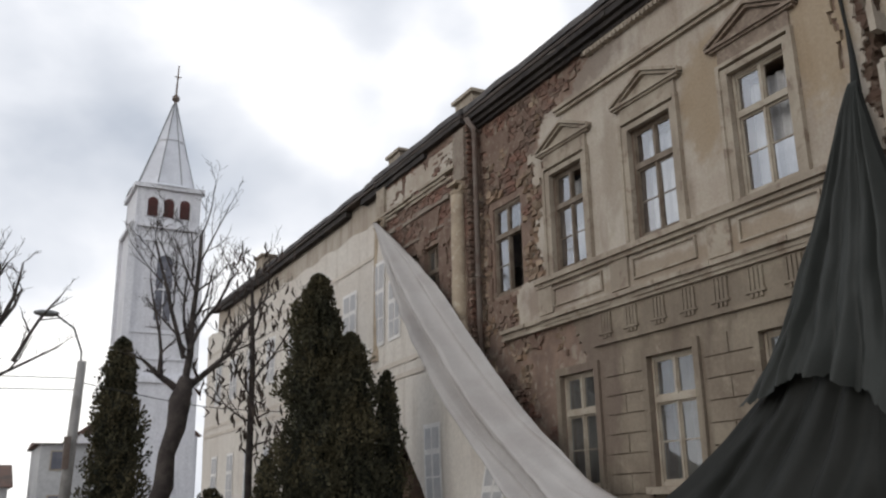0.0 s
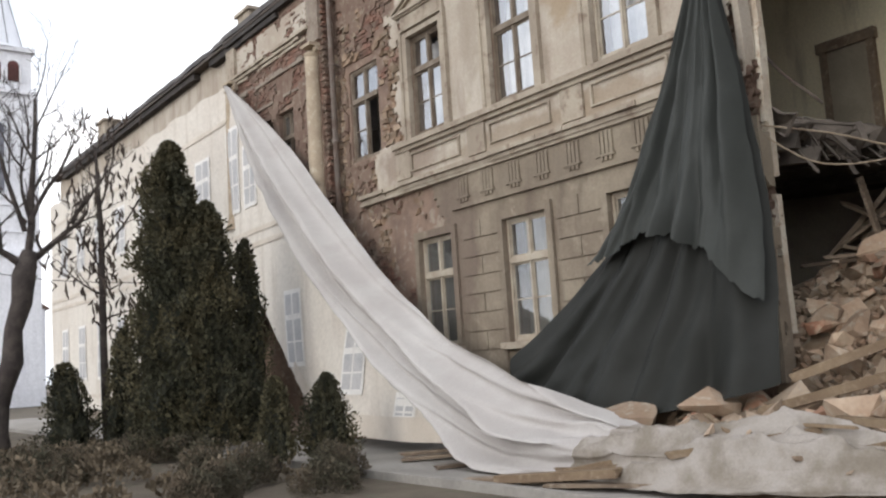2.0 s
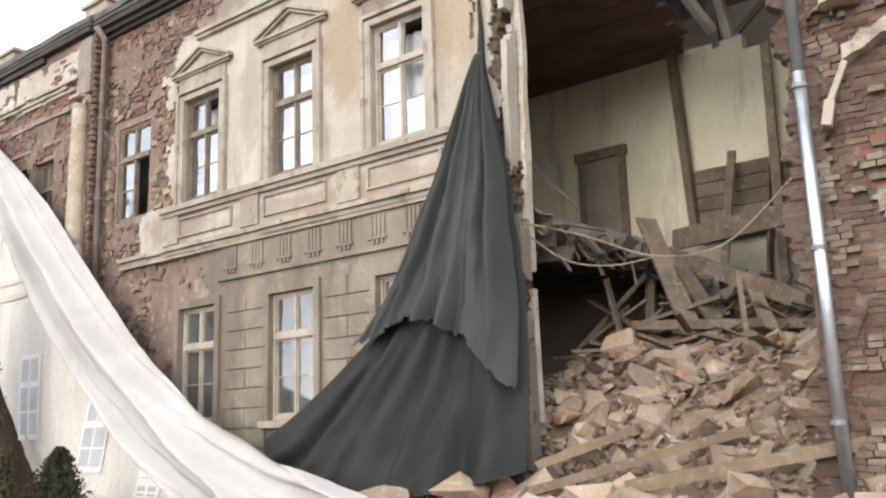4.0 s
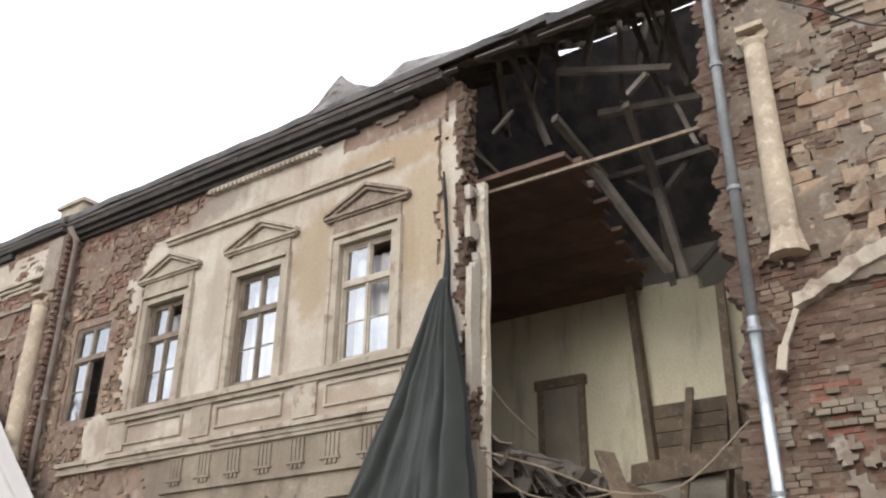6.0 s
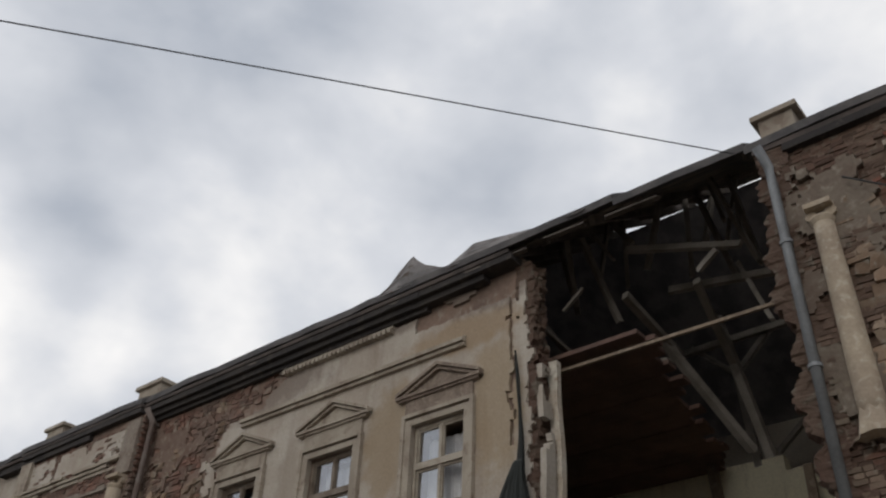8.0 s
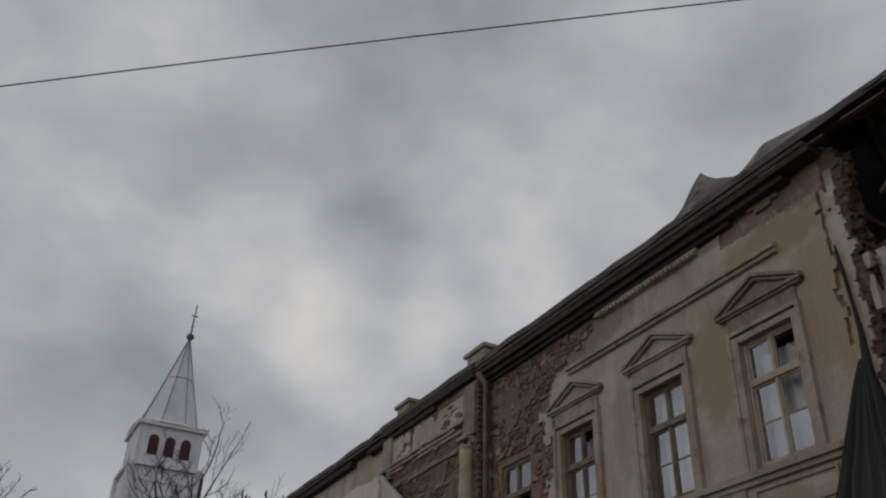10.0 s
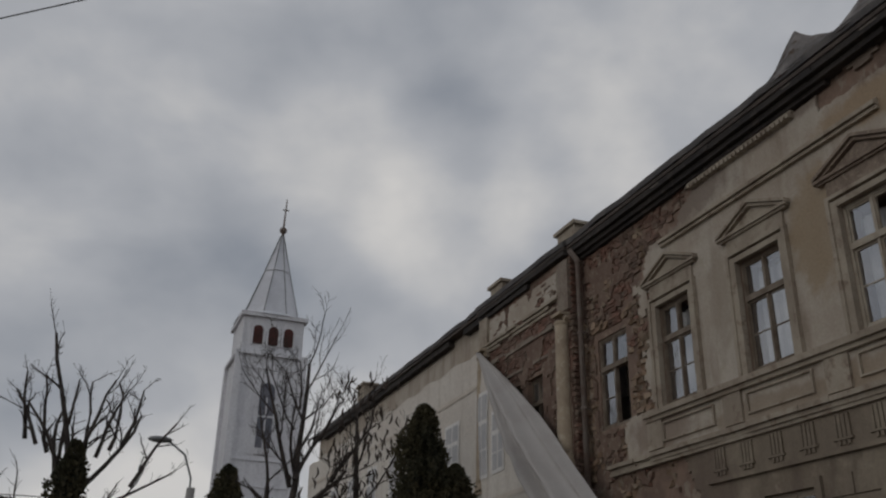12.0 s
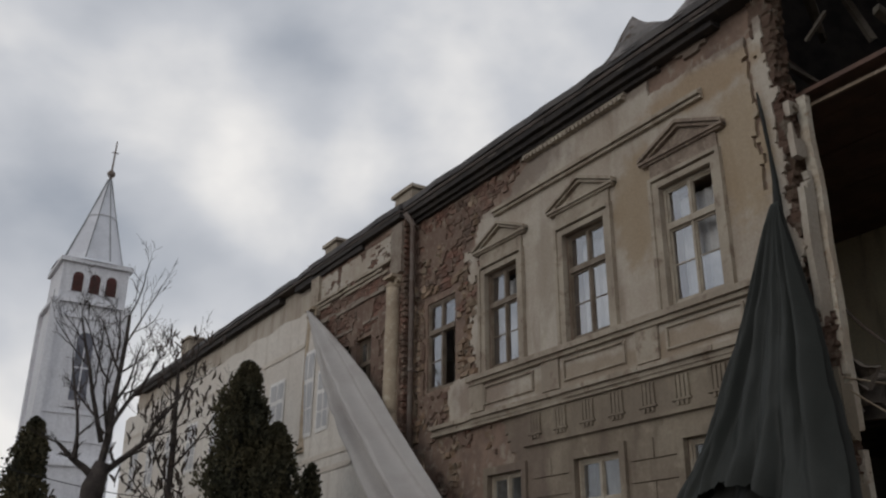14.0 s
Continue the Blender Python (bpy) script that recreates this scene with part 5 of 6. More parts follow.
for a, b, w in (((12.5, 5.79, 9.66), (14.0, 5.08, 7.95), 0.17), ((13.4, 5.1, 10.3), (14.5, 4.96, 8.0), 0.18), ((12.0, 6.9, 9.06), (12.0, 5.45, 8.88), 0.08), ((11.0, 7.2, 9.65), (13.0, 7.77, 10.02), 0.12), ((11.2, 5.72, 9.8), (13.0, 5.7, 9.5), 0.16), ((11.5, 4.6, 9.8), (13.5, 4.97, 9.35), 0.15), ((11.0, 5.5, 10.5), (11.2, 3.7, 9.95), 0.13), ((11.0, 4.35, 9.6), (11.0, 4.02, 9.85), 0.10), ((12.0, 4.05, 10.2), (12.0, 3.7, 9.0), 0.09), ((11.0, 6.75, 9.78), (11.0, 6.38, 10.07), 0.07), ((11.0, 7.15, 9.52), (12.0, 7.0, 9.27), 0.08), ((12.0, 5.3, 10.15), (12.0, 3.1, 9.75), 0.14)):
    bm = bmesh.new()
    beam(bm, a, b, w * 0.8, w * 0.8, 0.04)
    part("broken_rafter", bm, TIMBER_GREY, truss)
rnd = random.Random(41)
for k in range(16):
    y = rnd.uniform(3.4, 7.6)
    a = Vector((rnd.uniform(11.0, 13.2), y, 0))
    a.z = 10.42 + (a.x - 9.7) * SL
    bm = bmesh.new()
    beam(bm, a, a + Vector((rnd.uniform(-0.2, 1.0), rnd.uniform(-0.5, 0.5), -rnd.uniform(0.7, 1.9))), rnd.uniform(0.05, 0.1), rnd.uniform(0.05, 0.12), 0.03)
    part("broken_rafter", bm, TIMBER_GREY, truss)
y = 3.0
while y < 17:
    if not (3.2 < y < 4.4):
        timber("rafter", "dark roof rafter under the slope", (10.0, y, 10.52), (14.4, y, 13.7), 0.10, 0.14, TIMBER_DARK, "rafters")
    y += 0.85
rnd = random.Random(77)
sheath = thing("roof_sheathing", "dark roof boards with daylight through the gaps", "roof boards", kind="structure")
x = 12.3
while x < 14.5:
    y = 2.9
    while y < 6.7:
        e = min(6.72, y + rnd.uniform(0.5, 1.1))
        if not (x < 13.1 and y > 5.0) and rnd.random() > (0.2 if 12.7 < x < 13.6 and y < 5.6 else 0.0):
            zz = 10.39 + (x - 9.7) * SL
            bm = bmesh.new()
            w = 0.198 if x < 12.6 or x > 13.7 else 0.180
            beam(bm, (x + w / 2, y + 0.004, zz + w * SL / 2), (x + w / 2, e - 0.004, zz + w * SL / 2 + rnd.uniform(-0.02, 0.02)), w, 0.03)
            part("board", bm, TIMBER_DARK, sheath)
        y = e
    x += 0.2
x = 10.15
while x < 12.3:
    y = 2.95 + rnd.uniform(0, 0.3)
    while y < 9.0:
        e = y + rnd.uniform(0.7, 1.6)
        if rnd.random() > 0.12:
            bm = bmesh.new()
            zz = 10.40 + (x - 9.7) * SL
            beam(bm, (x, y, zz), (x + rnd.uniform(-0.02, 0.02), e, zz + rnd.uniform(-0.03, 0.01)), 0.07, 0.025)
            part("lath", bm, TIMBER_GREY, sheath)
        y = e + 0.01
    x += 0.3
timber("tie_bar", "pale iron bar spanning the broken opening", (10.8, 7.05, 8.54), (10.4, 3.0, 8.25), 0.05, 0.05, TIMBER)
big_post = timber("wooden_post", "tall dark post against the cream wall", (15.9, 6.62, 8.75), (15.9, 6.42, 5.0), 0.24, 0.14, TIMBER)
timber("wooden_post", "thin brown post beside the wooden partition", (15.7, 4.75, 8.2), (15.7, 4.86, 2.4), 0.16, 0.1, TIMBER)
part_wall = thing("board_partition", "partition of brown horizontal boards", "partition", kind="structure")
for k in range(5):
    part("board", boxes((16.0, 16.05, 3.4, 6.4, 4.85 + k * 0.27, 5.10 + k * 0.27)), TIMBER, part_wall)
tagged(part("wall_back_right", boxes((BACK, BACK + 0.3, 2.6, 5.35, 4.9, 8.45)), CREAM), "cream inner wall beyond the partition", "wall", kind="structure")
ob = thing("inner_door", "grey-brown closed door in a battered frame", "door")
part("door_leaf", boxes((16.22, 16.27, 8.06, 8.86, 4.95, 6.92)), DOOR, ob)
part("frame", boxes((16.16, 16.3, 8.86, 8.99, 4.95, 7.05), (16.16, 16.3, 7.93, 8.06, 4.95, 7.05), (16.14, 16.3, 7.88, 9.04, 6.92, 7.12)), TIMBER, ob)
part("panel", boxes((16.205, 16.22, 8.16, 8.76, 5.1, 5.75), (16.205, 16.22, 8.16, 8.76, 5.95, 6.75)), DOOR, ob)


def floor_edge(x):
    return 6.25 + 0.07 * (x - 10.6) + 0.5 * fbm(x, 0.0, 0.9, 12.0) + 0.22 * fbm(x, 3.0, 4.0, 2.0)


def floor_sheet(u, v):
    """Ragged slab of boards and fill, sagging at its torn edge; v runs over the edge and back underneath."""
    x = 10.5 + 5.8 * u
    e = floor_edge(x)
    top = v < 0.6
    w = v / 0.6 if top else (1 - v) / 0.4
    y = 11.6 + (e - 11.6) * w ** 0.5 + (0.0 if top else 0.25 * w)
    sag = 0.42 * max(0.0, 1 - (y - e) / 1.1) ** 1.6
    lump = 0.09 * fbm(x, y, 2.6, 5.0) * w
    return Vector((x, y + 0.05 * fbm(x, v, 7.0, 1.0) * w, (4.80 if top else 4.50) - sag + lump))


bm = sheet(floor_sheet, 90, 60)
rnd = random.Random(19)
for k in range(11):
    x = 10.8 + k * 0.5
    e = floor_edge(x) - rnd.uniform(-0.25, 0.35)
    beam(bm, (x, 11.6, 4.42), (x + rnd.uniform(-0.1, 0.1), e, 4.28 - rnd.uniform(0, 0.3)), 0.15, 0.2, 0.05)
for k in range(46):
    x = rnd.uniform(10.6, 14.5)
    e = floor_edge(x) + rnd.uniform(0, 0.5)
    a = Vector((x, e, 4.62 - rnd.uniform(0.1, 0.45)))
    beam(bm, a, a + Vector((rnd.uniform(-0.5, 0.5), -rnd.uniform(0.1, 0.6), -rnd.uniform(0.0, 0.5))), rnd.uniform(0.03, 0.09), 0.02, 0.02)
tagged(part("floor_broken", bm, TIMBER_DARK), "broken upper floor, joists and boards snapped off", "floor", kind="structure")
for a, b, w, h_ in (((14, 6.53, 4.95), (13, 5.44, 2.85), 0.34, 0.05), ((14.0, 6.16, 4.4), (13.0, 5.02, 2.9), 0.26, 0.05), ((14.5, 6.71, 4.9), (14.2, 6.68, 3.0), 0.16, 0.12), ((15.0, 6.5, 4.72), (14.0, 3.6, 4.68), 0.08, 0.36), ((14.5, 6.2, 4.3), (13.0, 3.7, 3.12), 0.2, 0.24), ((15.5, 5.47, 6.25), (14.5, 5.48, 3.7), 0.14, 0.06), ((15.9, 4.95, 6.0), (15.9, 5.3, 2.4), 0.24, 0.05), ((13.5, 7.68, 2.8), (14.0, 6.6, 4.0), 0.12, 0.08), ((13.5, 7.5, 2.9), (14.0, 7.0, 3.5), 0.1, 0.08), ((13.0, 6.83, 3.85), (13.0, 6.6, 2.75), 0.14, 0.05), ((12.5, 4.5, 3.62), (12.3, 4.38, 2.6), 0.07, 0.05), ((13.0, 4.55, 3.6), (12.5, 4.1, 2.75), 0.2, 0.05), ((13.0, 6.4, 3.05), (13.0, 3.3, 2.8), 0.16, 0.14), ((13.6, 7.2, 3.0), (13.1, 5.0, 3.35), 0.14, 0.06), ((14.6, 6.9, 4.1), (13.6, 4.4, 3.6), 0.18, 0.06)):
    timber("fallen_plank", "splintered brown floor plank leaning in the rubble", a, b, w, h_, TIMBER, "fallen planks", "plank")
rnd = random.Random(5)
for k in range(95):
    c = Vector((rnd.uniform(11.6, 15.6) if k % 3 else rnd.uniform(13.0, 15.6), rnd.uniform(2.9, 7.4), 0))
    c.z = mound(c.x, c.y) + rnd.uniform(0.02, 0.16)
    a, t, l = rnd.uniform(0, math.pi), rnd.uniform(-0.6, 0.6), rnd.uniform(0.5, 1.5)
    c.z += abs(t) * l * 0.3
    d = Vector((math.cos(a), math.sin(a), t)) * l / 2
    timber("fallen_plank", "splintered brown floor plank lying in the rubble", c - d, c + d, rnd.uniform(0.06, 0.2), rnd.uniform(0.025, 0.06), TIMBER, "fallen planks", "plank")
for a, b, w in (((9.0, 6.2, 0.75), (9.9, 3.6, 1.45), 0.16), ((8.5, 4.9, 0.55), (8.6, 2.6, 0.35), 0.10), ((8.9, 4.6, 0.9), (9.8, 2.4, 1.3), 0.2), ((7.8, 5.6, 0.25), (8.1, 4.3, 0.55), 0.12), ((9.4, 6.0, 1.1), (9.9, 4.9, 1.5), 0.16)):
    timber("fallen_beam", "dusty squared beam lying across the rubble", a, b, w * 0.8, w * 0.65, TIMBER_TAN, "fallen beams")
for a, b in (((7.9, 11.9, 0.06), (8.9, 11.2, 0.09)), ((8.0, 12.1, 0.12), (9.2, 11.4, 0.14)), ((7.6, 10.6, 0.05), (8.6, 10.3, 0.07)), ((8.3, 12.4, 0.06), (9.1, 10.9, 0.2)), ((7.2, 7.9, 0.06), (7.6, 6.4, 0.12)), ((7.3, 8.4, 0.05), (7.8, 7.4, 0.1)), ((7.1, 9.2, 0.05), (7.5, 8.3, 0.07))):
    timber("loose_board", "grey loose board on the pavement", a, b, 0.2, 0.04, TIMBER, "loose boards", "plank")

for a, b in (((7.9, 6.6, 0.5), (8.05, 5.4, 0.55)), ((7.75, 7.2, 0.38), (8.2, 6.7, 0.62)), ((7.5, 8.0, 0.2), (7.6, 6.9, 0.26)), ((8.2, 5.6, 0.72), (8.1, 4.6, 0.7)), ((7.55, 7.7, 0.22), (7.85, 6.2, 0.36)), ((8.3, 6.4, 0.78), (8.0, 5.9, 0.62)), ((7.35, 8.6, 0.1), (7.5, 7.5, 0.18))):
    timber("splintered_lath", "thin splintered lath lying on the dirty cloth", a, b, 0.06, 0.03, TIMBER_TAN, "splintered laths", "plank")
for a, b, w in (((7.6, 6.4, 0.42), (8.2, 5.0, 0.66), 0.13), ((7.15, 8.7, 0.08), (7.45, 7.0, 0.22), 0.16), ((7.3, 8.0, 0.14), (7.9, 6.8, 0.40), 0.1), ((8.35, 4.9, 0.75), (8.6, 3.4, 0.6), 0.13)):
    timber("fallen_beam", "tan broken beam lying over the dirty cloth", a, b, w, w * 0.6, TIMBER_TAN, "fallen beams")
for y0, y1, z in ((7.9, 6.7, 10.06), (6.3, 5.6, 10.08), (9.6, 8.6, 10.05), (13.5, 12.3, 10.05), (5.2, 4.3, 10.0)):
    timber("eave_board", "grey board loosened under the eave", (9.78, y0, z + 0.26), (9.84, y1, z + 0.29), 0.10, 0.025, TIMBER_DARK, "eave boards", "plank")


def wire(name, label, pts, r, mat):
    bm = bmesh.new()
    n = 24
    tube(bm, [curve_at(pts, i / n) for i in range(n + 1)], r, 6)
    return tagged(part(name, bm, mat), label, "cable")


wire("hanging_cable", "pale cable sagging across the gap", [(10.2, 6.6, 4.3), (11.2, 6.2, 4.2), (12.0, 5.54, 3.92), (11.2, 4.2, 3.75), (10.2, 2.95, 4.2)], 0.013, COLUMN)
wire("hanging_cable", "pale cable sagging across the gap", [(10.2, 6.52, 4.13), (10.6, 6.3, 3.85), (11.0, 6.11, 3.74), (11.5, 5.8, 3.76), (12.0, 5.54, 3.89)], 0.011, COLUMN)
wire("hanging_cable", "rusty rod bent out of the broken floor", [(10.7, 6.72, 5.35), (11.0, 6.65, 5.1), (11.3, 6.5, 4.85), (11.5, 6.42, 4.7)], 0.02, RUST_PIPE)
wire("overhead_cable", "thin black cable strung over the street", [(9.4, 2.96, 10.1), (1.6, 7.98, 9.12), (-6.2, 13.0, 8.0), (-14.0, 18.0, 7.0), (-21.8, 23.0, 6.6)], 0.009, CABLE)
wire("facade_cable", "black cable slack across the stripped bay", [(9.6, 1.75, 9.2), (9.55, 1.3, 8.8), (9.55, 0.64, 8.25), (9.6, -0.4, 8.1)], 0.012, CABLE)

# ---- rubble heap ----
heap = thing("rubble_heap", "heap of pale broken stone, brick and mortar", "rubble")
bm = bmesh.new()
nx, ny = 70, 80
g = [[bm.verts.new((7.5 + 8.7 * i / nx, -3.0 + 14.5 * j / ny, mound(7.5 + 8.7 * i / nx, -3.0 + 14.5 * j / ny) - 0.05)) for j in range(ny + 1)] for i in range(nx + 1)]
for i in range(nx):
    for j in range(ny):
        if max(v.co.z for v in (g[i][j], g[i + 1][j], g[i + 1][j + 1], g[i][j + 1])) > -0.04:
            bm.faces.new((g[i][j], g[i + 1][j], g[i + 1][j + 1], g[i][j + 1]))
part("dust_bed", bm, DUST, heap, smooth=True)


def rock_mesh(seed, flat):
    r = random.Random(seed)
    bm = bmesh.new()
    pts = [Vector((r.uniform(-1, 1), r.uniform(-1, 1), r.uniform(-1, 1) * flat)) for _ in range(r.randint(11, 16))]
    for p in pts:
        q = p.copy()
        m = max(abs(q.x), abs(q.y), abs(q.z) / flat)
        q = q / max(m, 0.3) * 0.5 * r.uniform(0.8, 1.0)
        bm.verts.new(q)
    res = bmesh.ops.convex_hull(bm, input=bm.verts[:])
    loose = [v for v in bm.verts if not v.link_faces]
    bmesh.ops.delete(bm, geom=loose, context="VERTS")
    return bm


rocks = []
for k in range(12):
    bm = rock_mesh(k, random.choice((0.55, 0.75, 0.95)))
    me = bpy.data.meshes.new("stone")
    bm.to_mesh(me)
    bm.free()
    me.materials.append(STONE if k % 6 else BRICK)
    rocks.append(me)
rnd = random.Random(11)
for k in range(290):
    while True:
        x, y = rnd.uniform(8.4, 12.6), rnd.uniform(1.2, 6.9)
        if x < 9.75 or (x > 10 and y > 2.9) or (x < 10.6 and y < 2.7 and x < 9.6):
            if mound(x, y) > 0.12:
                break
    s = rnd.choice((0.16, 0.2, 0.24, 0.28, 0.34, 0.42, 0.5))
    ob = new("stone", rnd.choice(rocks))
    ob.matrix_basis = Matrix.LocRotScale((x, y, mound(x, y) + s * 0.2), Euler((rnd.uniform(-0.8, 0.8), rnd.uniform(-0.8, 0.8), rnd.uniform(0, 6.3))), (s * rnd.uniform(0.8, 1.4), s, s * rnd.uniform(0.8, 1.1)))
    ob.parent = heap
rock_data = [([v.co.copy() for v in me.vertices], [tuple(p.vertices) for p in me.polygons]) for me in rocks]
verts, faces = [], []
for k in range(5200):
    x, y = rnd.uniform(7.9, 13.6), rnd.uniform(0.6, 7.6)
    if 9.6 < x < 10.6 and (y < 2.95 or y > 6.9) or mound(x, y) < 0.08:
        continue
    s = rnd.uniform(0.04, 0.16)
    m = Matrix.LocRotScale((x, y, mound(x, y) + s * 0.2), Euler((rnd.uniform(-1, 1), rnd.uniform(-1, 1), rnd.uniform(0, 6.3))), (s * rnd.uniform(0.8, 1.6), s, s * 0.8))
    vs, fs = rnd.choice(rock_data)
    b = len(verts)
    verts += [m @ v for v in vs]
    faces += [tuple(b + i for i in f) for f in fs]
tagged(mesh_part("gravel", verts, faces, STONE_J, heap), kind="stuff")
for k in range(8):
    y = rnd.uniform(3.6, 7.4)
    q = fallen(0.62 + 0.38 * min(0.97, (9.0 - y) / 5.6), rnd.uniform(0.1, 0.9))
    s = rnd.uniform(0.06, 0.17)
    ob = new("loose_stone", rnd.choice(rocks))
    ob.matrix_basis = Matrix.LocRotScale(q + Vector((0, 0, s * 0.2)), Euler((rnd.uniform(-1, 1), rnd.uniform(-1, 1), rnd.uniform(0, 6))), (s * 1.3, s, s * 0.8))
    tagged(ob, "small broken stone on the dirty cloth", "stone", "stones on the cloth")
for x, y, z, s in ((8.75, 6.75, 0.85, 0.55), (8.6, 7.9, 0.72, 0.7), (8.5, 8.7, 0.66, 0.5)):
    ob = new("masonry_block", rocks[1])
    ob.matrix_basis = Matrix.LocRotScale((x, y, z), Euler((0.1, 0.1, x * 7)), (s, s * 1.5, s * 0.6))
    tagged(ob, "pale block of broken masonry at the foot of the tarpaulin", "stone block", "masonry blocks")
bm = bmesh.new()
bmesh.ops.create_icosphere(bm, subdivisions=2, radius=0.065)
for v in bm.verts:
    v.co += v.co.normalized() * 0.09 * noise.noise(v.co * 11)
    v.co.z *= 1.5
bmesh.ops.translate(bm, verts=bm.verts[:], vec=(9.2, 6.12, 1.3))
tagged(part("plastic_bag", bm, BLUE), "crumpled blue plastic bag on the rubble", "bag")


# ---- plants ----
def foliage(rnd, n, sample, size, tall=1.0):
    verts, faces = [], []
    for _ in range(n):
        p, out_ = sample(rnd)
        d = (out_ + Vector((rnd.gauss(0, 0.5), rnd.gauss(0, 0.5), rnd.gauss(0.5, 0.5) * tall))).normalized()
        s = d.cross(Vector((rnd.gauss(0, 1), rnd.gauss(0, 1), rnd.gauss(0, 1)))).normalized()
        l, w = size * rnd.uniform(0.7, 1.5), size * rnd.uniform(0.3, 0.6)
        b = len(verts)
        verts += [p - s * w * 0.5, p + d * l * 0.5 - s * w, p + d * l, p + d * l * 0.5 + s * w, p + s * w * 0.5]
        faces.append((b, b + 1, b + 2, b + 3, b + 4))
    return verts, faces


def thuja(x, y, height, radius, n, seed, label, size=0.06, base=0.15):
    rnd = random.Random(seed)
    t = thing("thuja", label, "conifer", "conifers")
    off = seed * 3.7

    def radius_at(h_, a):
        f = h_ / height
        prof = min(1.0, (1 - f) ** 0.5 * 1.15) * (0.8 + 0.22 * min(1.0, f * 3))
        lump = 1 + 0.55 * noise.noise(Vector((math.cos(a) * 1.2 + off, math.sin(a) * 1.2, h_ * 1.1))) + 0.75 * noise.noise(Vector((math.cos(a) * 4 + off, math.sin(a) * 4, h_ * 2.2)))
        return radius * prof * lump

    def sample(r):
        h_ = base + (height - base) * r.random() ** 0.9
        a = r.uniform(0, math.tau)
        q = radius_at(h_, a) * (1.08 - abs(r.gauss(0, 0.2)) + max(0.0, r.gauss(-0.05, 0.12)) + 0.3 * max(0.0, noise.noise(Vector((math.cos(a) * 9 + off, math.sin(a) * 9, h_ * 6))) - 0.1))
        return Vector((x + q * math.cos(a), y + q * math.sin(a), h_)), Vector((math.cos(a) * 0.7, math.sin(a) * 0.7, 0.6))

    bm = bmesh.new()
    tube(bm, [(x, y, 0), (x, y, height * 0.5), (x, y, height * 0.9)], [0.09, 0.06, 0.02], 7)
    part("trunk", bm, BARK, t)
    # near-black lining stands in for the shade deep between the leaves
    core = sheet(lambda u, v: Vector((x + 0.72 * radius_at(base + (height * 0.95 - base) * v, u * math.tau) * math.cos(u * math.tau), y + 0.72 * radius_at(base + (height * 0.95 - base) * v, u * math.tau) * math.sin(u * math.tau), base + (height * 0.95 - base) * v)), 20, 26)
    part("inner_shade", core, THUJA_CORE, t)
    v, f = foliage(rnd, n, sample, size)
    tagged(mesh_part("crown", v, f, THUJA, t), kind="stuff")


thuja(6.42, 17.6, 6.3, 0.74, 26000, 1, "tall dark green column-shaped thuja")
thuja(6.95, 17.1, 5.0, 0.6, 16000, 2, "dark thuja grown against a taller one")
thuja(7.95, 17.5, 4.3, 0.38, 4200, 3, "slim dark thuja near the wall")
thuja(4.3, 30.0, 6.9, 0.78, 12000, 4, "dark thuja beside the church path", 0.09)
thuja(-0.35, 18.2, 5.0, 0.55, 8000, 5, "dark thuja under a pollarded tree")
thuja(6.40, 13.2, 1.45, 0.28, 3000, 6, "knee-high conifer bush by the pavement", 0.045)
thuja(7.35, 13.2, 1.45, 0.36, 4000, 7, "knee-high conifer bush by the pavement", 0.045)
thuja(5.35, 21.6, 2.0, 0.55, 2500, 8, "low dark conifer bush in the bed")
thuja(6.45, 21.0, 2.7, 0.38, 2500, 9, "narrow young conifer in the bed")
thuja(7.2, 21.4, 2.4, 0.35, 2000, 10, "narrow young conifer in the bed")


def branch(bm, rnd, p, d, length, r, depth, up=0.25, twig=0.55, spread=0.55):
    pts, rad = [p.copy()], [r]
    n = 5
    q = p.copy()
    for i in range(n):
        d = (d + Vector((rnd.gauss(0, 0.13), rnd.gauss(0, 0.13), rnd.gauss(0, 0.08) + up * 0.12))).normalized()
        q = q + d * length / n
        pts.append(q.copy())
        rad.append(max(0.004, r * (1 - 0.6 * (i + 1) / n)))
    tube(bm, pts, rad, 6 if r > 0.02 else 4)
    if depth > 0:
        for i in range(1, n + 1):
            for _ in range(1 if depth > 1 or i % 2 else 2):
                s = (d + Vector((rnd.gauss(0, spread), rnd.gauss(0, spread), rnd.gauss(0.1, spread * 0.6)))).normalized()
                branch(bm, rnd, pts[i], s, length * twig * rnd.uniform(0.6, 1.1), rad[i] * 0.55, depth - 1, up, twig, spread)
    return pts


def bare_tree(name, label, trunk, radii, limbs, depth, seed, pods=0, twig=0.5):
    rnd = random.Random(seed)
    t = thing(name, label, "tree", "bare trees")
    bm = bmesh.new()
    tube(bm, trunk, radii, 10)
    part("trunk", bm, BARK, t, smooth=True)
    tips = []
    for start, d, l, r in limbs:
        bm = bmesh.new()
        tips += branch(bm, rnd, Vector(start), Vector(d).normalized(), l, r, depth, 0.35, twig)
        part("limb", bm, BARK, t)
    if pods:
        bm = bmesh.new()
        for _ in range(pods):
            p = rnd.choice(tips) + Vector((rnd.gauss(0, 0.35), rnd.gauss(0, 0.35), rnd.gauss(0, 0.3)))
            l = rnd.uniform(0.15, 0.4)
            tube(bm, [p, p + Vector((rnd.gauss(0, 0.05), rnd.gauss(0, 0.05), l * 0.5)), p + Vector((rnd.gauss(0, 0.08), rnd.gauss(0, 0.08), l))], [0.015, 0.035, 0.008], 4)
        tagged(part("pod_cluster", bm, POD, t, "clusters of dry brown pods"), kind="stuff")


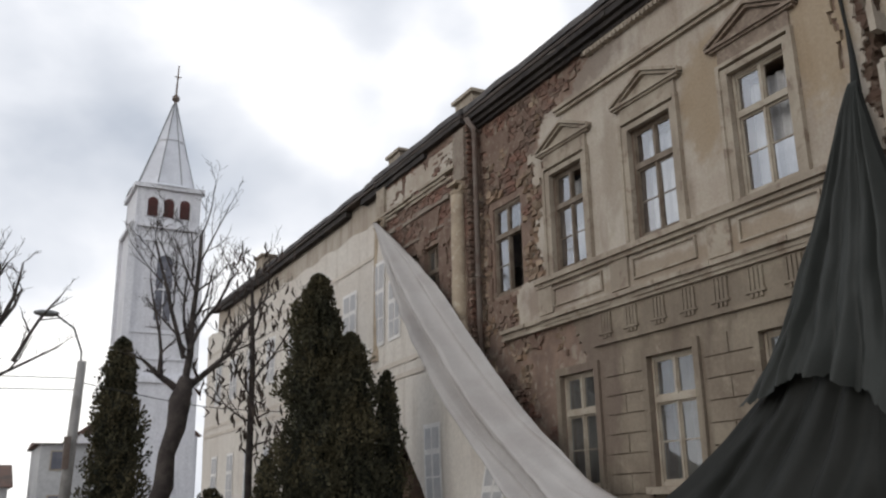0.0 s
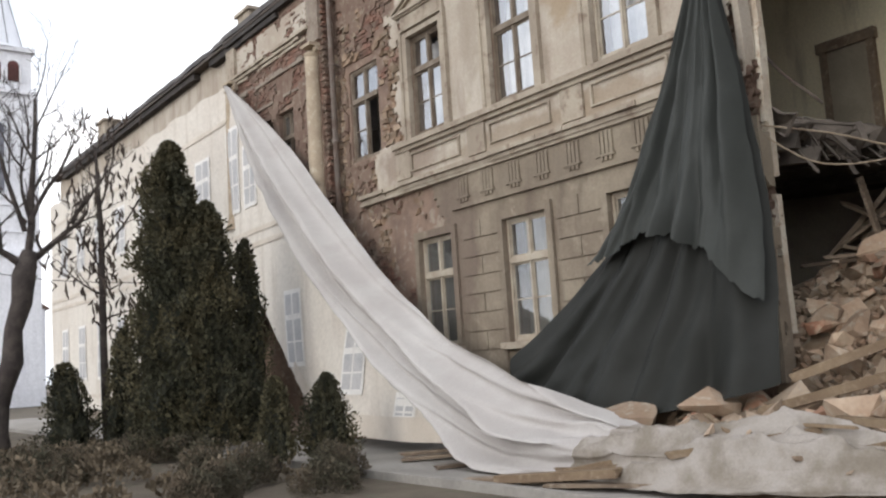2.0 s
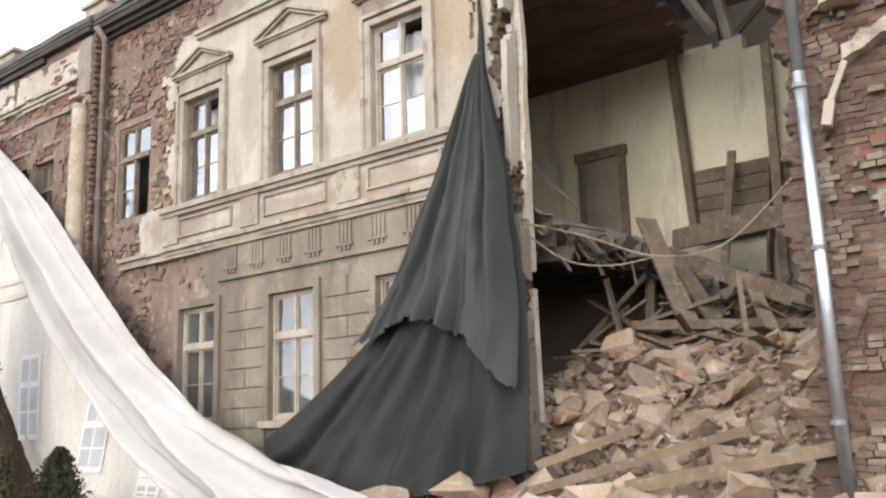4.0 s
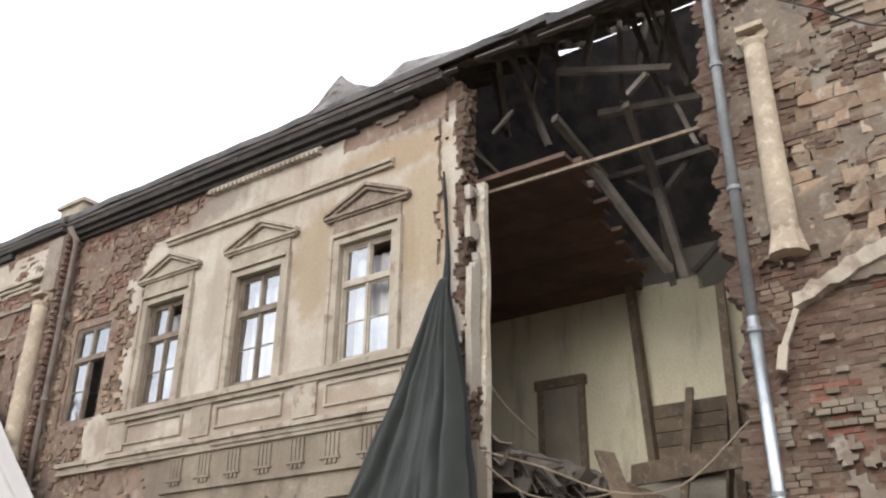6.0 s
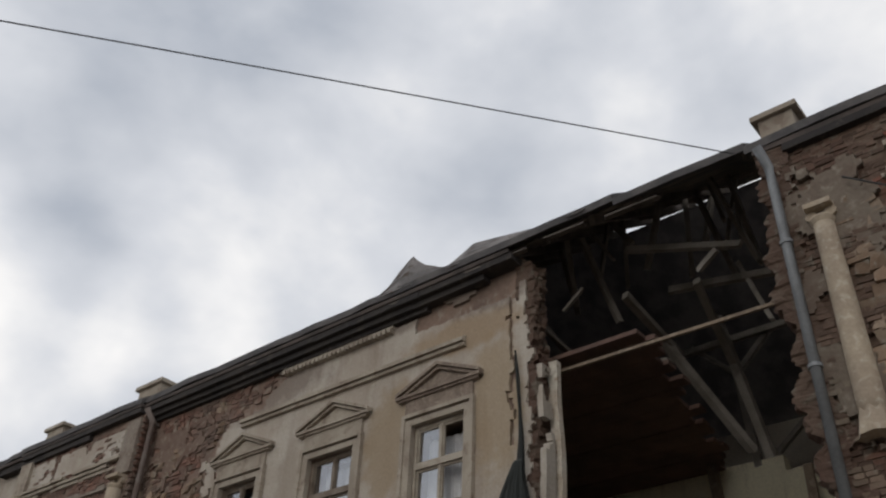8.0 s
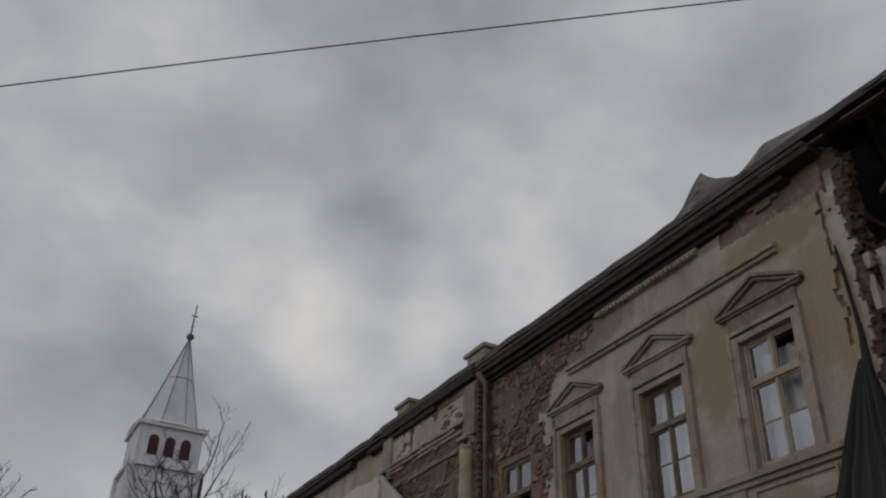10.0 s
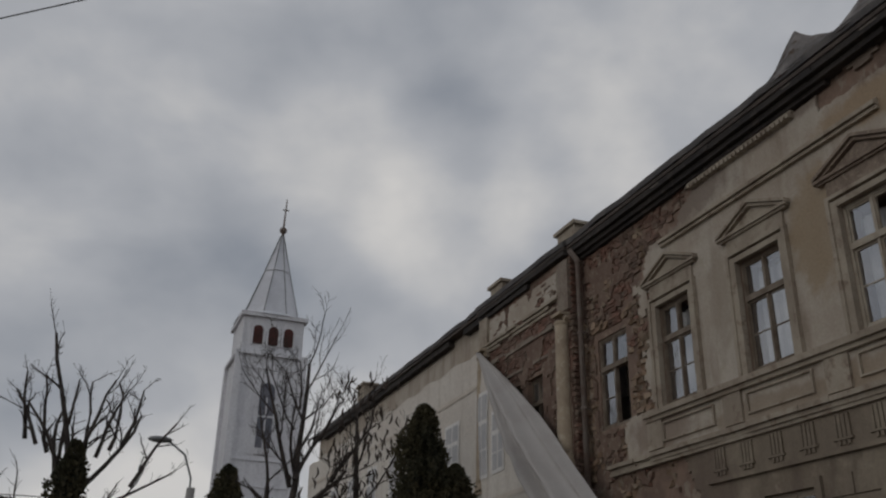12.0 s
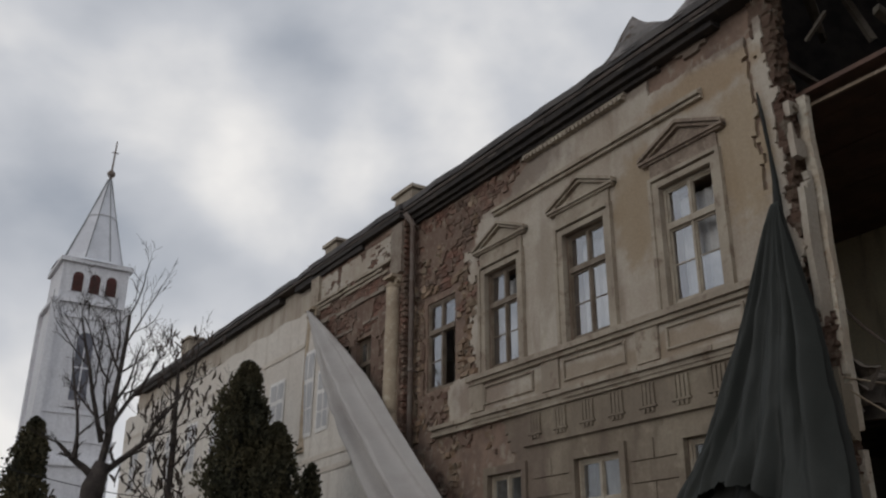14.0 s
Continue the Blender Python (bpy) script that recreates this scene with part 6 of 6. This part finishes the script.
bare_tree("bare_tree", "bare pollarded tree with a thick leaning trunk", [(3.98, 21.5, -0.05), (3.92, 21.5, 0.7), (4.02, 21.5, 1.5), (4.22, 21.5, 2.1), (4.24, 21.5, 2.8), (4.42, 21.5, 3.4), (4.46, 21.5, 4.0), (4.6, 21.5, 4.55)], [0.28, 0.22, 0.21, 0.23, 0.19, 0.22, 0.25, 0.17],
          [((4.55, 21.5, 4.4), (0.05, 0, 1), 3.9, 0.10), ((4.35, 21.5, 4.3), (-0.6, 0.1, 0.35), 1.0, 0.10), ((3.95, 21.5, 4.6), (-0.05, 0, 1), 2.6, 0.05), ((4.6, 21.5, 4.3), (0.9, 0.0, 0.55), 1.7, 0.09), ((5.5, 21.5, 5.2), (0.25, 0, 1), 1.5, 0.06), ((4.6, 21.5, 5.2), (0.35, 0.2, 1), 2.6, 0.06), ((4.5, 21.5, 5.0), (-0.4, -0.1, 1), 2.9, 0.06), ((4.5, 21.5, 6.4), (-0.5, 0.1, 0.6), 1.8, 0.03), ((4.65, 21.5, 6.6), (0.6, 0, 0.6), 1.2, 0.03), ((4.6, 21.5, 6.9), (-0.3, 0, 0.8), 1.2, 0.03)], 3, 21, twig=0.46)
bare_tree("bare_tree", "slender bare tree hung with dry pods", [(6.35, 22, -0.05), (6.3, 22, 2.5), (6.3, 22, 5.0), (6.2, 22, 7.2)], [0.11, 0.09, 0.075, 0.03],
          [((6.3, 22, 4.6), (0.7, 0, 0.7), 2.2, 0.035), ((6.3, 22, 3.6), (-0.8, 0, 0.45), 1.3, 0.03), ((6.3, 22, 4.2), (-0.6, 0.2, 0.9), 1.6, 0.03), ((6.25, 22, 5.6), (0.5, 0, 1), 2.2, 0.03), ((6.25, 22, 6.0), (-0.2, 0, 1), 2.0, 0.03), ((6.3, 22, 3.0), (0.8, 0, 0.3), 1.2, 0.025)], 2, 22, 260)
bare_tree("bare_tree", "bare pollarded tree with stubby upright shoots", [(-0.3, 18.6, -0.05), (-0.35, 18.6, 2.0), (-0.4, 18.6, 4.4)], [0.2, 0.17, 0.13],
          [((-0.4 + 0.22 * k, 18.6 + 0.1 * (k % 3), 4.6 + 0.12 * abs(k)), (0.12 * k, 0, 1), 1.7 - 0.1 * abs(k), 0.045) for k in (-4, -3, -2, -1, 1, 2, 3, 4)] + [((-0.4, 18.6, 4.3), (-0.1, 0, 1), 3.1, 0.07), ((-0.4, 18.6, 4.0), (-0.8, 0, 0.8), 2.2, 0.06), ((-0.35, 18.6, 3.9), (0.8, 0, 0.8), 2.4, 0.06), ((-0.35, 18.6, 3.5), (0.9, 0.2, 0.45), 2.2, 0.05), ((-0.4, 18.6, 4.4), (0.35, 0, 1), 2.2, 0.05), ((-0.4, 18.6, 4.2), (-0.5, 0.3, 1), 2.2, 0.05), ((0.75, 18.6, 4.3), (0.2, 0, 1), 1.5, 0.045), ((-0.4, 18.6, 3.6), (-1.0, 0.1, 0.35), 2.2, 0.045)], 2, 23, twig=0.36)

rnd = random.Random(31)


def shrub_bed(name, label, spots, size, mat, n):
    verts, faces = [], []
    for x, y, r, h_ in spots:
        def sample(q):
            a, e = q.uniform(0, math.tau), math.acos(q.uniform(0, 1))
            k = q.uniform(0.55, 1.0)
            o = Vector((math.cos(a) * math.sin(e), math.sin(a) * math.sin(e), math.cos(e)))
            return Vector((x + o.x * r * k, y + o.y * r * k, max(0.02, o.z * h_ * k))), o
        v, f = foliage(rnd, n, sample, size)
        b = len(verts)
        verts += v
        faces += [tuple(b + i for i in q) for q in f]
    return tagged(mesh_part(name, verts, faces, mat), label, "shrub", kind="stuff")


shrub_bed("low_shrubs", "low brown-green winter shrubs beside the pavement", [(4.2 + k * 0.42 + rnd.uniform(-0.2, 0.2), 10.6 + (k % 4) * 0.5 + rnd.uniform(-0.2, 0.3), rnd.uniform(0.3, 0.5), rnd.uniform(0.3, 0.6)) for k in range(7)], 0.03, SHRUB, 2600)
shrub_bed("low_shrubs", "low brown-green winter shrubs in the flower bed", [(rnd.uniform(1.5, 6.4), rnd.uniform(13, 20), rnd.uniform(0.3, 0.6), rnd.uniform(0.3, 0.7)) for k in range(22)], 0.04, SHRUB, 900)
shrub_bed("dead_grass", "tufts of dead straw-coloured grass", [(rnd.uniform(2.5, 6.2), rnd.uniform(12, 22), rnd.uniform(0.2, 0.4), rnd.uniform(0.2, 0.5)) for k in range(40)], 0.07, DEADGRASS, 140)
tagged(part("trim_kerb", boxes((6.78, 6.9, -8, 46, -0.1, 0.09)), PAVE), "low concrete kerb of the pavement", "kerb", kind="structure")

# ---- street beyond ----
lamp = thing("street_lamp", "concrete pole with a curved arm and lamp head", "street lamp")
bm = bmesh.new()
tube(bm, [(2.42, 25, 0), (2.62, 25, 5.35)], [0.16, 0.11], 10)
part("pole", bm, CONCRETE, lamp, smooth=True)
bm = bmesh.new()
tube(bm, [(2.6, 25, 4.9), (2.58, 25, 5.6), (2.35, 25, 6.2), (1.85, 25, 6.55)], 0.03, 6)
part("arm", bm, ZINC, lamp, smooth=True)
bm = bmesh.new()
bmesh.ops.create_uvsphere(bm, u_segments=10, v_segments=6, radius=0.3)
for v in bm.verts:
    v.co = Vector((v.co.x * 1.1 + 1.65, v.co.y * 0.5 + 25, v.co.z * 0.3 + 6.55))
part("lamp_head", bm, ZINC, lamp, smooth=True)
part("junction_box", boxes((2.35, 2.5, 24.75, 24.9, 2.6, 3.4)), RUST_PIPE, lamp)
for z0, z1, x1 in ((4.9, 5.4, -20), (4.6, 5.0, -20), (4.8, 4.4, 9.3)):
    wire("street_wire", "thin wire from the street pole", [(2.6, 25, z0), ((2.6 + x1) / 2, 26, (z0 + z1) / 2 - 0.2), (x1, 27, z1)], 0.012, CABLE)


def far_house(x0, x1, y, z, roof_h, label):
    hs = thing("house", label, "house", "distant houses")
    part("wall", boxes((x0, x1, y, y + 8, 0, z)), FAR_WALL, hs)
    bm = bmesh.new()
    v = [bm.verts.new(p) for p in ((x0 - 0.3, y - 0.3, z), (x1 + 0.3, y - 0.3, z), (x1 + 0.3, y + 8.3, z), (x0 - 0.3, y + 8.3, z), (x0 - 0.3, y + 4, z + roof_h), (x1 + 0.3, y + 4, z + roof_h))]
    for f in ((0, 1, 5, 4), (2, 3, 4, 5), (0, 4, 3), (1, 2, 5), (3, 2, 1, 0)):
        bm.faces.new([v[i] for i in f])
    part("roof", bm, TILE, hs)
    n = max(2, int((x1 - x0) / 2.2))
    for k in range(n):
        c = x0 + (k + 0.5) * (x1 - x0) / n
        for zz in ((1.2, 2.6), (4.0, 5.2)):
            if zz[1] < z:
                w = part("window", boxes((c - 0.5, c + 0.5, y - 0.04, y + 0.02, *zz)), PALE_FRAME, hs)
                part("pane", boxes((c - 0.42, c + 0.42, y - 0.06, y - 0.045, zz[0] + 0.08, zz[1] - 0.08)), LOUVRE_GREY, w)


far_house(4.3, 8.6, 60, 5.6, 0.3, "pale two-storey house with a flat parapet")
far_house(-6.0, 3.0, 66, 3.2, 1.6, "low house down the street")
far_house(-22.0, -9.0, 62, 3.4, 1.8, "low house down the street")
far_house(-44.0, -26.0, 70, 5.6, 2.0, "two-storey house down the street")

# ---- single bricks of the facing ----
single(near, BRICK_PIECE, wall_right)
